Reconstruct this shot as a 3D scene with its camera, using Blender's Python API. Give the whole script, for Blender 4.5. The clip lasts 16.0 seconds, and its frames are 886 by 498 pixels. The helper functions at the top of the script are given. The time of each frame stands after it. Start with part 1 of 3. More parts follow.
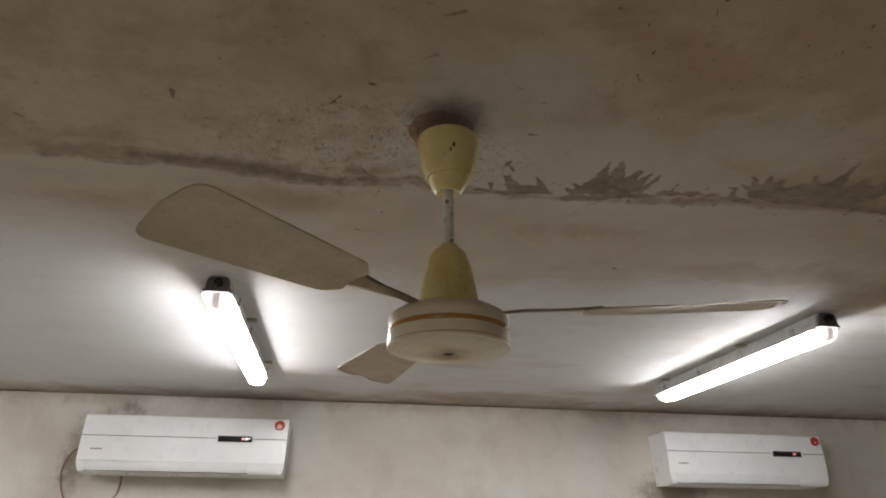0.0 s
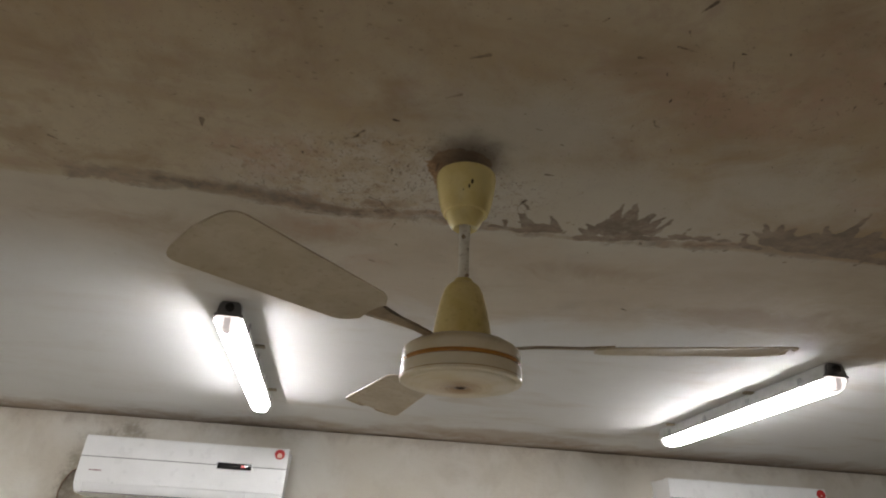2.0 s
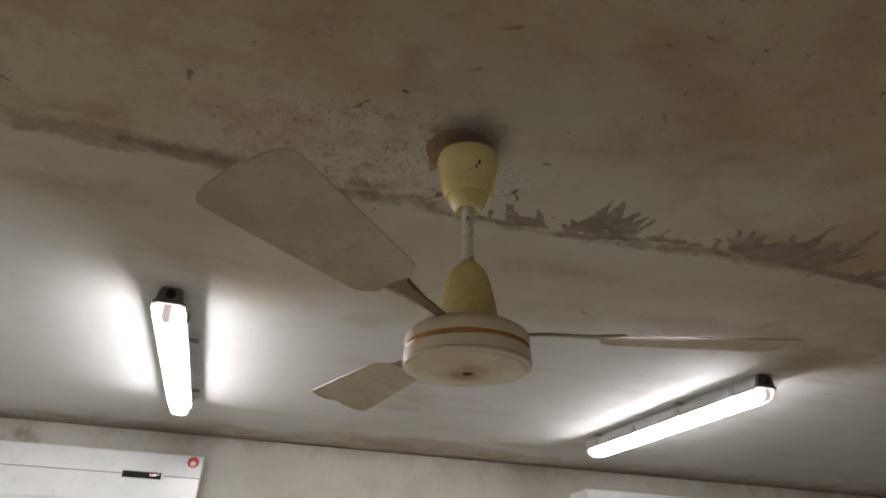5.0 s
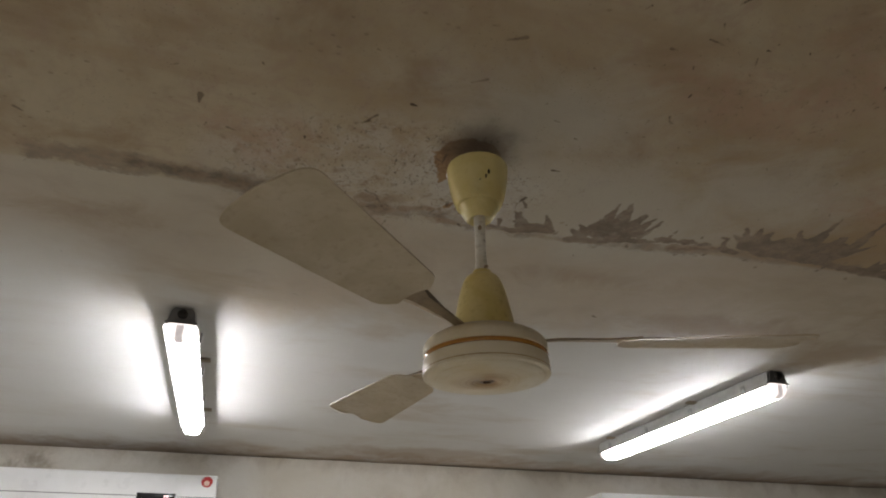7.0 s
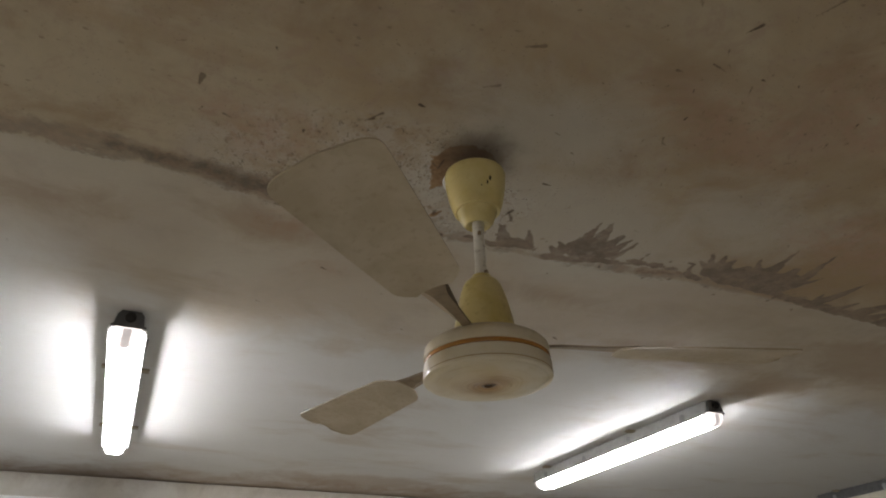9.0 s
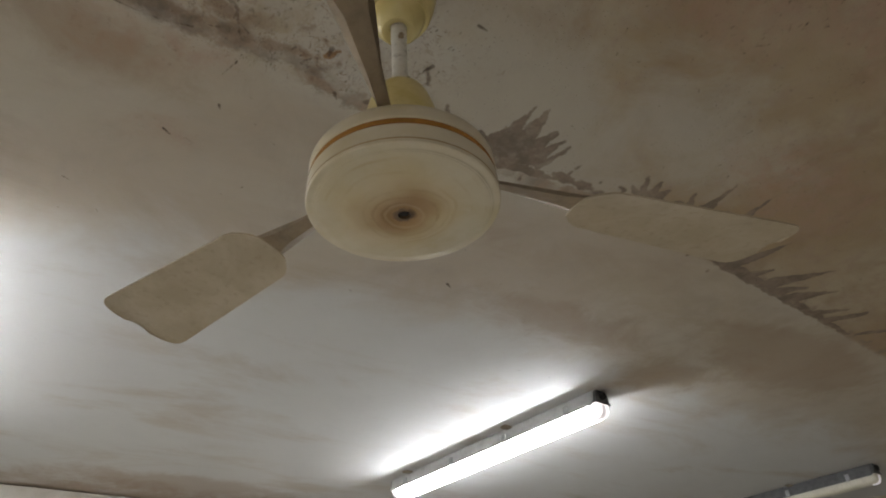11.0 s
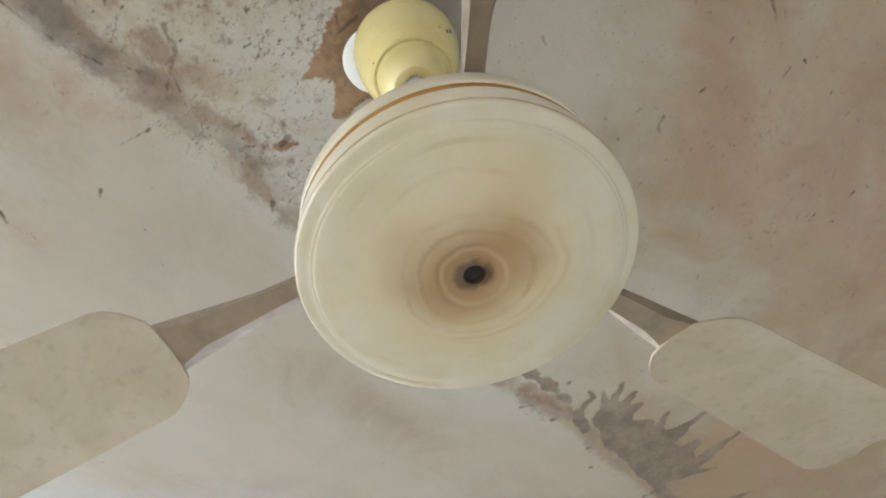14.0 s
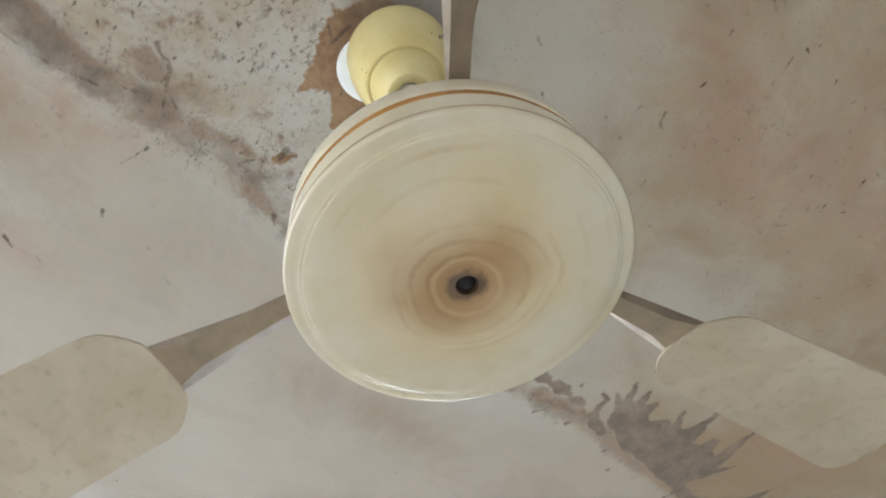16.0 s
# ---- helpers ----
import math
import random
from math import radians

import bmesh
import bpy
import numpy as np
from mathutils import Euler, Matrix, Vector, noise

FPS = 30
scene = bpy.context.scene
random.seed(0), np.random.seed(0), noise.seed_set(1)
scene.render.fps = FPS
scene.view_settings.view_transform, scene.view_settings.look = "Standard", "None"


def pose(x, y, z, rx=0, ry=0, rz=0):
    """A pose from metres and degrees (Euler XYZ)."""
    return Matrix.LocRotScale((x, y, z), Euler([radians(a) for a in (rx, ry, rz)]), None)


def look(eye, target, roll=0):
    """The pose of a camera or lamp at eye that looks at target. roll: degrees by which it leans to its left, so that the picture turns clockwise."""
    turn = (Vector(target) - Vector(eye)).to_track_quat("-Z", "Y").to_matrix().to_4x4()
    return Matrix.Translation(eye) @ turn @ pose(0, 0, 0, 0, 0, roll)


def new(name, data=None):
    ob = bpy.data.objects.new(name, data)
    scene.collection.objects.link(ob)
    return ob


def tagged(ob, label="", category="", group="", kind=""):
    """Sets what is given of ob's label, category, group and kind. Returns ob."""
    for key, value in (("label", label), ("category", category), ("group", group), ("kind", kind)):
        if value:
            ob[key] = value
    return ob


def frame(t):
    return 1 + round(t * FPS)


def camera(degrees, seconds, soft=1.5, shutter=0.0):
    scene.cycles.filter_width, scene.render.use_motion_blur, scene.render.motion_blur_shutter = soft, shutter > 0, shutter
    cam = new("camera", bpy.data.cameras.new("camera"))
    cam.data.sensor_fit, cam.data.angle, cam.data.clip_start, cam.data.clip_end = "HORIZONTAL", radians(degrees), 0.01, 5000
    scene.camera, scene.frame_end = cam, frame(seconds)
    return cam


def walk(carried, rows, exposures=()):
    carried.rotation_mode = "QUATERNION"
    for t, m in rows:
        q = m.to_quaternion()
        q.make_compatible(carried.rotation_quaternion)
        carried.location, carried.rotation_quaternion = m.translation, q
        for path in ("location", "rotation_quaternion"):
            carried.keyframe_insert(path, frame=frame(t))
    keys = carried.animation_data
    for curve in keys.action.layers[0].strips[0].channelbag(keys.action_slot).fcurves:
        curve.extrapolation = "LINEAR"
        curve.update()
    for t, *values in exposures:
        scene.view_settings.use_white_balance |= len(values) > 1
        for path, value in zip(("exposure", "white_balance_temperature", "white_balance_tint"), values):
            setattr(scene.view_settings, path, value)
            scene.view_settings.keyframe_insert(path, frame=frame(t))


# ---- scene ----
cam = camera(68.3, 16.0, soft=2.0)
PATH = [
    (0, (-0.132, -0.981, 2.013), (0.1, 0.833, 2.823), 0.6),
    (0.5, (-0.13, -0.954, 2.006), (0.205, 0.86, 2.779), 0.9),
    (1, (-0.135, -0.968, 2.007), (0.131, 0.822, 2.858), 2.2),
    (1.5, (-0.141, -0.98, 2.006), (0.089, 0.795, 2.897), 2.4),
    (2, (-0.151, -0.996, 2.004), (0.055, 0.776, 2.908), 3.2),
    (2.5, (-0.17, -1.003, 1.999), (0.053, 0.764, 2.91), 2.9),
    (3, (-0.19, -0.986, 1.989), (0.088, 0.75, 2.943), 2.8),
    (3.5, (-0.225, -0.961, 1.989), (0.096, 0.778, 2.924), 1.8),
    (4, (-0.259, -0.935, 1.988), (0.092, 0.786, 2.943), 2.4),
    (4.5, (-0.279, -0.908, 1.979), (0.148, 0.796, 2.934), 2.2),
    (6.8, (-0.327, -0.872, 1.956), (0.205, 0.786, 2.941), 1.5),
    (7, (-0.318, -0.892, 1.967), (0.159, 0.783, 2.95), -0.4),
    (7.5, (-0.297, -0.931, 1.953), (0.052, 0.791, 2.909), 0.1),
    (8, (-0.291, -0.927, 1.935), (0.087, 0.777, 2.912), -2.6),
    (8.5, (-0.349, -0.879, 1.933), (0.141, 0.765, 2.962), -1.7),
    (9, (-0.431, -0.814, 1.931), (0.261, 0.729, 2.999), -1.6),
    (9.2, (-0.446, -0.793, 1.932), (0.313, 0.732, 2.98), -2.1),
    (11.3, (-0.276, -0.367, 1.869), (0.788, 0.802, 3.094), -2.9),
    (11.5, (-0.294, -0.346, 1.871), (0.794, 0.74, 3.149), -2.2),
    (11.6, (-0.293, -0.332, 1.887), (0.834, 0.701, 3.177), -3.5),
    (12, (-0.339, -0.256, 1.922), (0.857, 0.522, 3.324), -7.5),
    (12.5, (-0.328, -0.208, 1.936), (0.83, 0.49, 3.41), -7.5),
    (13, (-0.253, -0.132, 1.955), (0.849, 0.45, 3.519), -12.1),
    (13.5, (-0.21, -0.1, 1.976), (0.817, 0.4, 3.617), -15.0),
    (14, (-0.195, -0.079, 1.989), (0.814, 0.429, 3.639), -15.3),
    (14.5, (-0.2, -0.083, 1.991), (0.768, 0.45, 3.658), -14.6),
    (15, (-0.211, -0.094, 1.984), (0.787, 0.451, 3.63), -14.9),
    (15.5, (-0.188, -0.091, 1.995), (0.769, 0.464, 3.661), -13.7),
    (16, (-0.186, -0.089, 1.995), (0.79, 0.444, 3.657), -15.9),
]
walk(cam, [(t, look(eye, target, roll)) for t, eye, target, roll in PATH],
     exposures=[(0, -0.16, 7560, 24.5), (9.2, -0.14, 7450, 24), (11.3, 0.3, 7150, 22), (11.8, 0.9, 6900, 20.5), (12.3, 1.59, 6300, 18.5), (14.5, 1.61, 6200, 18.5), (16, 1.59, 6080, 19)])

# ---- light ----
H = 2.70                      # ceiling height
BACK = 2.69                   # face of the wall with the air conditioners
world = bpy.data.worlds.new("world")
world.use_nodes = True
world.node_tree.nodes["Background"].inputs[0].default_value = (0.6, 0.7, 0.85, 1)
world.node_tree.nodes["Background"].inputs[1].default_value = 0.02
scene.world = world
TUBE_GLOW = 75.0              # strength of the lit diffusers


# ---- materials ----
class Nodes:
    """Short spelling for node trees."""

    def __init__(self, name):
        self.mat = bpy.data.materials.new(name)
        self.mat.use_nodes = True
        self.tree = self.mat.node_tree
        self.bsdf = self.tree.nodes["Principled BSDF"]
        self.co = self.add("ShaderNodeTexCoord").outputs["Object"]

    def add(self, kind, **values):
        node = self.tree.nodes.new(kind)
        for key, value in values.items():
            setattr(node, key, value)
        return node

    def put(self, socket, value):
        if isinstance(value, bpy.types.NodeSocket):
            self.tree.links.new(value, socket)
        elif isinstance(value, tuple) and len(value) == 3 and socket.type == "RGBA":
            socket.default_value = (*value, 1)
        else:
            socket.default_value = value

    def set(self, name, value):
        self.put(self.bsdf.inputs[name], value)

    def noise(self, scale, detail=4.0, rough=0.55, warp=0.0, co=None):
        n = self.add("ShaderNodeTexNoise")
        self.put(n.inputs["Vector"], co or self.co)
        n.inputs["Scale"].default_value, n.inputs["Detail"].default_value = scale, detail
        n.inputs["Roughness"].default_value, n.inputs["Distortion"].default_value = rough, warp
        return n.outputs["Fac"]

    def spots(self, scale, co=None):
        n = self.add("ShaderNodeTexVoronoi")
        self.put(n.inputs["Vector"], co or self.co)
        n.inputs["Scale"].default_value = scale
        return n.outputs["Distance"]

    def math(self, op, a, b=0.0, c=0.0):
        n = self.add("ShaderNodeMath", operation=op)
        for socket, value in zip(n.inputs, (a, b, c)):
            self.put(socket, value)
        return n.outputs[0]

    def step(self, value, lo, hi, a=0.0, b=1.0):
        n = self.add("ShaderNodeMapRange", interpolation_type="SMOOTHSTEP")
        for socket, v in zip(n.inputs, (value, lo, hi, a, b)):
            self.put(socket, v)
        return n.outputs[0]

    def mix(self, fac, a, b, blend="MIX"):
        n = self.add("ShaderNodeMix", data_type="RGBA", blend_type=blend)
        self.put(n.inputs[0], fac)
        self.put(n.inputs[6], a)
        self.put(n.inputs[7], b)
        return n.outputs[2]

    def attr(self, name):
        return self.add("ShaderNodeAttribute", attribute_name=name).outputs["Fac"]

    def scaled(self, x, y, z):
        n = self.add("ShaderNodeMapping")
        self.put(n.inputs["Vector"], self.co)
        n.inputs["Scale"].default_value = (x, y, z)
        return n.outputs[0]

    def axis(self, i):
        n = self.add("ShaderNodeSeparateXYZ")
        self.put(n.inputs[0], self.co)
        return n.outputs[i]

    def bump(self, height, strength, distance):
        n = self.add("ShaderNodeBump")
        self.put(n.inputs["Height"], height)
        n.inputs["Strength"].default_value, n.inputs["Distance"].default_value = strength, distance
        self.set("Normal", n.outputs[0])


def plaster_ceiling():
    m = Nodes("stained_ceiling_plaster")
    big, mid, small, fine = m.noise(1.1, 5, 0.6, 0.6), m.noise(6, 6, 0.65, 0.4), m.noise(45, 5, 0.65), m.noise(210, 3, 0.6)
    streak = m.noise(5, 5, 0.6, 0.3, m.scaled(0.5, 2.2, 1))
    col = m.mix(m.step(big, 0.36, 0.66), (0.485, 0.405, 0.295), (0.385, 0.272, 0.162))
    col = m.mix(m.step(mid, 0.46, 0.72, 0, 0.68), col, (0.32, 0.215, 0.135))
    col = m.mix(m.step(streak, 0.50, 0.72, 0, 0.5), col, (0.39, 0.28, 0.18))
    col = m.mix(m.step(small, 0.35, 0.7, 0, 0.16), col, (0.33, 0.28, 0.23))
    rough = m.step(m.attr("rough"), 0, 1)
    # paler skim coat beyond the seam
    col = m.mix(m.step(rough, 1, 0, 0, 0.38), col, (0.59, 0.575, 0.54))
    # pale wash towards the tubes, with their wide pool of light painted in
    lit_wash = m.step(m.math("ADD", m.axis(1), m.math("MULTIPLY_ADD", m.noise(2.2, 6, 0.65, 0.5), 1.0, -0.5)), 0.55, 0.95, 0, 0.75)
    col = m.mix(lit_wash, col, (0.60, 0.61, 0.61))
    # paler and less streaked to the left
    clean = m.math("MULTIPLY", m.step(m.math("ADD", m.axis(0), m.math("MULTIPLY_ADD", m.noise(2.0, 5, 0.6, 0.4), 0.8, -0.4)), -0.25, -0.95), m.step(m.axis(1), 0.3, 0.7))
    col = m.mix(m.math("MULTIPLY", clean, 0.7), col, (0.66, 0.665, 0.66))
    brush = m.step(m.noise(2.6, 6, 0.65, 0.5, m.scaled(0.55, 1.5, 1)), 0.5, 0.72, 0, 0.5)
    col = m.mix(m.math("MULTIPLY", brush, m.math("MULTIPLY", m.step(rough, 1, 0), m.step(clean, 0, 1, 1, 0.25))), col, (0.40, 0.31, 0.215))
    # bare, scuffed plaster on the older part of the ceiling
    worn = m.math("MULTIPLY", m.step(m.math("ADD", m.noise(13, 6, 0.7, 0.8), m.math("MULTIPLY", small, 0.25)), 0.62, 0.80), rough)
    col = m.mix(m.math("MULTIPLY", worn, 0.55), col, (0.40, 0.29, 0.22))
    fleck = m.math("MULTIPLY", m.step(m.math("ADD", m.spots(34, m.scaled(1, 1.7, 1)), m.math("MULTIPLY", fine, 0.2)), 0.27, 0.20), m.step(m.noise(5, 4, 0.6), 0.47, 0.62))
    fleck = m.math("MULTIPLY", fleck, m.math("MULTIPLY_ADD", rough, 0.75, 0.12))
    col = m.mix(m.math("MULTIPLY", fleck, 0.6), col, (0.22, 0.165, 0.12))
    # chalky patch where the old paint was rubbed down
    chalk = m.step(m.math("ADD", m.attr("chalk"), m.math("MULTIPLY_ADD", m.noise(5, 6, 0.7, 0.5), 0.30, -0.15)), -0.06, 0.10, 0, 0.62)
    col = m.mix(chalk, col, (0.545, 0.52, 0.46))
    # peeling zone between the seam and the fan
    peel = m.step(m.math("ADD", m.attr("peel"), m.math("MULTIPLY_ADD", mid, 0.16, -0.08)), -0.03, 0.05)
    pale = m.step(m.noise(18, 5, 0.6, 0.5), 0.35, 0.6, 0, 0.45)
    col = m.mix(m.math("MULTIPLY", pale, peel), col, (0.585, 0.57, 0.54))
    grit = m.noise(125, 8, 0.84, 0.5, m.scaled(1, 0.7, 1))
    chip = m.math("MULTIPLY", m.step(grit, 0.55, 0.585), m.step(m.noise(17, 6, 0.75, 0.5), 0.40, 0.55))
    col = m.mix(m.math("MULTIPLY", m.math("MULTIPLY", chip, peel), 0.95), col, m.mix(m.step(m.noise(50, 2), 0.4, 0.6), (0.12, 0.095, 0.075), (0.27, 0.165, 0.105)))
    flake = m.math("MULTIPLY", m.step(m.noise(55, 8, 0.8, 0.9), 0.555, 0.59), peel)
    col = m.mix(m.math("MULTIPLY", flake, 0.55), col, (0.37, 0.285, 0.22))
    speck = m.math("MULTIPLY", m.step(m.math("ADD", m.spots(105, m.scaled(1, 1.5, 1)), m.math("MULTIPLY", fine, 0.14)), 0.225, 0.18), m.step(m.noise(7, 4, 0.6), 0.42, 0.56))
    col = m.mix(m.math("MULTIPLY", m.math("MULTIPLY", speck, rough), 0.5), col, (0.18, 0.14, 0.11))
    # short dark dashes where the paint has flaked
    dash = m.math("ADD", m.spots(70, m.scaled(1.5, 0.75, 1)), m.math("MULTIPLY_ADD", grit, 0.5, -0.25))
    dash = m.math("MULTIPLY", m.step(dash, 0.17, 0.12), m.step(m.noise(10, 5, 0.65), 0.42, 0.56))
    dash = m.math("MULTIPLY", dash, m.math("MULTIPLY_ADD", peel, 0.70, m.math("MULTIPLY", rough, 0.06)))
    col = m.mix(dash, col, (0.13, 0.095, 0.07))
    # reddened, scuffed patches with fine dark specks
    blush = m.step(m.math("ADD", m.attr("blush"), m.math("MULTIPLY_ADD", m.noise(6, 6, 0.7, 0.6), 0.20, -0.10)), -0.05, 0.06)
    col = m.mix(m.math("MULTIPLY", blush, m.step(m.noise(24, 7, 0.75, 0.6), 0.36, 0.62, 0.08, 0.62)), col, (0.46, 0.295, 0.215))
    scuff = m.math("MULTIPLY", m.step(m.noise(95, 8, 0.82, 0.5, m.scaled(1.3, 0.8, 1)), 0.575, 0.61), m.step(m.noise(14, 5, 0.7), 0.44, 0.60))
    col = m.mix(m.math("MULTIPLY", m.math("MULTIPLY", scuff, blush), 0.7), col, (0.20, 0.15, 0.12))
    # cement strip and splashes
    wob = m.math("ADD", m.math("MULTIPLY_ADD", small, 0.016, -0.008), m.math("MULTIPLY_ADD", fine, 0.006, -0.003))
    strip = m.step(m.math("ADD", m.attr("strip"), m.math("MULTIPLY_ADD", m.noise(22, 6, 0.7), 0.11, -0.052)), -0.006, 0.012)
    stripc = m.mix(m.step(m.noise(26, 7, 0.72, 0.5), 0.38, 0.64), (0.255, 0.212, 0.172), (0.37, 0.265, 0.195))
    col = m.mix(m.math("MULTIPLY", strip, m.step(m.noise(9, 5, 0.65, 0.5), 0.34, 0.62, 0.25, 0.85)), col, stripc)
    tan = m.step(m.math("ADD", m.attr("tan"), m.math("MULTIPLY", wob, 1.9)), -0.003, 0.006, 0, 0.7)
    col = m.mix(tan, col, m.mix(m.step(m.noise(48, 5, 0.7), 0.4, 0.62), (0.25, 0.165, 0.11), (0.37, 0.27, 0.20)))
    damp = m.math("MULTIPLY", m.step(m.math("ADD", m.attr("damp"), m.math("MULTIPLY_ADD", m.noise(20, 7, 0.75, 0.5), 0.07, -0.035)), -0.012, 0.02), m.step(m.noise(17, 7, 0.7, 0.6), 0.32, 0.6, 0.42, 0.9))
    col = m.mix(damp, col, m.mix(m.step(m.noise(30, 5, 0.7), 0.42, 0.6), (0.145, 0.12, 0.10), (0.225, 0.16, 0.115)))
    ragged = m.math("ADD", m.math("MULTIPLY", wob, 0.5), m.math("MULTIPLY_ADD", m.noise(110, 4, 0.7), 0.010, -0.005))
    splash = m.step(m.math("ADD", m.attr("splash"), ragged), -0.0015, 0.0025)
    splashc = m.mix(m.step(m.noise(18, 6, 0.68), 0.36, 0.66), (0.195, 0.150, 0.115), (0.29, 0.222, 0.17))
    splashc = m.mix(m.step(m.noise(70, 6, 0.75), 0.5, 0.7, 0, 0.35), splashc, (0.14, 0.105, 0.08))
    col = m.mix(m.math("MULTIPLY", splash, m.step(m.noise(20, 6, 0.7), 0.30, 0.54, 0.6, 1)), col, splashc)
    rust = m.step(m.math("ADD", m.attr("rust"), m.math("MULTIPLY", wob, 1.5)), -0.001, 0.003)
    rustc = m.mix(m.step(m.noise(38, 6, 0.7), 0.35, 0.65), (0.24, 0.125, 0.055), (0.38, 0.235, 0.125))
    col = m.mix(m.math("MULTIPLY", rust, 0.95), col, rustc)
    # shade round the fan's canopy, painted into the plaster colour
    smudge = m.step(m.math("ADD", m.attr("smudge"), m.math("MULTIPLY_ADD", m.noise(14, 5, 0.6), 0.10, -0.05)), -0.03, 0.04, 0, 0.72)
    col = m.mix(smudge, col, (0.15, 0.11, 0.08))
    mark = m.step(m.math("ADD", m.attr("mark"), m.math("MULTIPLY", wob, 0.35)), -0.001, 0.0015)
    col = m.mix(m.math("MULTIPLY", mark, m.step(m.noise(11, 3), 0.38, 0.62, 0.5, 0.95)), col, (0.10, 0.07, 0.05))
    # brown stains, one group with an end cap's shadow painted in
    tea = m.step(m.math("ADD", m.attr("brown"), m.math("MULTIPLY_ADD", m.noise(7, 6, 0.7, 0.6), 0.22, -0.12)), -0.03, 0.07, 0, 0.52)
    col = m.mix(tea, col, (0.33, 0.225, 0.145))
    # damp brown edge along the wall
    edge = m.step(m.math("ADD", m.axis(1), m.math("MULTIPLY_ADD", m.noise(4.5, 6, 0.7, 0.5), 0.7, -0.35)), 2.38, 2.72, 0, 0.75)
    col = m.mix(edge, col, (0.32, 0.21, 0.13))
    m.set("Base Color", col)
    m.set("Roughness", m.step(mid, 0.3, 0.7, 0.72, 0.9))
    m.set("Specular IOR Level", 0.25)
    relief = m.math("ADD", m.math("MULTIPLY", mid, 1.2), m.math("MULTIPLY_ADD", small, 0.22, m.math("MULTIPLY", fine, 0.05)))
    relief = m.math("SUBTRACT", relief, m.math("MULTIPLY_ADD", splash, 0.25, m.math("MULTIPLY", rust, 0.5)))
    m.bump(relief, 0.4, 0.005)
    return m.mat


def plaster_wall():
    m = Nodes("stained_wall_plaster")
    big, mid, small, fine = m.noise(0.9, 5, 0.6, 0.5), m.noise(4.5, 6, 0.65, 0.4), m.noise(40, 4, 0.6), m.noise(180, 3)
    col = m.mix(m.step(big, 0.38, 0.64), (0.66, 0.635, 0.58), (0.59, 0.54, 0.46))
    col = m.mix(m.step(mid, 0.46, 0.74, 0, 0.38), col, (0.45, 0.40, 0.32))
    col = m.mix(m.step(small, 0.6, 0.85, 0, 0.2), col, (0.26, 0.20, 0.15))
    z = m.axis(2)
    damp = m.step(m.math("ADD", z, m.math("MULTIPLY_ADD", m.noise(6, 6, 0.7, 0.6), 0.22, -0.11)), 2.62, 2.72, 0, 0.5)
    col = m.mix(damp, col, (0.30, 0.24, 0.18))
    soot = m.step(m.math("ADD", m.attr("soot"), m.math("MULTIPLY_ADD", m.noise(16, 6, 0.7), 0.16, -0.08)), -0.045, 0.045, 0, 0.75)
    col = m.mix(soot, col, (0.19, 0.15, 0.10))
    m.set("Base Color", col)
    m.set("Roughness", 0.85)
    m.set("Specular IOR Level", 0.25)
    m.bump(m.math("ADD", mid, m.math("MULTIPLY_ADD", small, 0.4, m.math("MULTIPLY", fine, 0.15))), 0.5, 0.006)
    return m.mat


def plain_floor():
    m = Nodes("pale_terrazzo")
    col = m.mix(m.step(m.noise(1.5, 6, 0.6), 0.35, 0.65), (0.59, 0.56, 0.50), (0.53, 0.495, 0.435))
    col = m.mix(m.step(m.noise(40, 4), 0.5, 0.8, 0, 0.3), col, (0.45, 0.41, 0.36))
    m.set("Base Color", col)
    m.set("Roughness", 0.6)
    m.bump(m.noise(60, 4), 0.2, 0.003)
    return m.mat


def enamel(name, clean, aged, dirt, gloss=0.28, amount=0.5, scars=(), chipped=1.0):
    """Old glossy paint: yellowing in patches, grime, small chips."""
    m = Nodes(name)
    mid, small = m.noise(14, 5, 0.6, 0.5), m.noise(85, 5, 0.65)
    col = m.mix(m.step(mid, 0.35, 0.68), clean, aged)
    col = m.mix(m.step(small, 0.5, 0.78, 0, amount), col, dirt)
    chips = m.step(m.math("ADD", m.spots(55), m.math("MULTIPLY", small, 0.12)), 0.13, 0.105)
    chips = m.math("MULTIPLY", chips, m.step(m.noise(9, 3), 0.55, 0.62, 0, chipped))
    for place, size in scars:
        gap = m.add("ShaderNodeVectorMath", operation="DISTANCE")
        m.put(gap.inputs[0], m.scaled(1, 1, 0.45))
        m.put(gap.inputs[1], (place[0], place[1], place[2] * 0.45))
        chips = m.math("MAXIMUM", chips, m.step(m.math("ADD", gap.outputs["Value"], m.math("MULTIPLY", small, 0.003)), size + 0.002, size + 0.001))
    col = m.mix(chips, col, (0.06, 0.045, 0.03))
    m.set("Base Color", col)
    m.set("Roughness", m.step(small, 0.3, 0.75, gloss, gloss + 0.07))
    m.bump(m.math("ADD", m.math("MULTIPLY", small, 0.3), m.math("MULTIPLY", mid, 2.0)), 0.05, 0.002)
    return m.mat


def housing_enamel():
    """Cream enamel of the motor with grime rings worked outwards from the hub."""
    m = Nodes("cream_motor_enamel")
    x, y = m.axis(0), m.axis(1)
    radius = m.math("SQRT", m.math("ADD", m.math("MULTIPLY", x, x), m.math("MULTIPLY", y, y)))
    mid, small = m.noise(16, 5, 0.6, 0.5), m.noise(90, 5, 0.65)
    wob = m.math("ADD", radius, m.math("ADD", m.math("MULTIPLY_ADD", mid, 0.007, -0.0035), m.math("MULTIPLY_ADD", m.noise(9, 2, 0.5), 0.030, -0.015)))
    col = m.mix(m.step(mid, 0.35, 0.7), (0.645, 0.57, 0.435), (0.585, 0.49, 0.315))
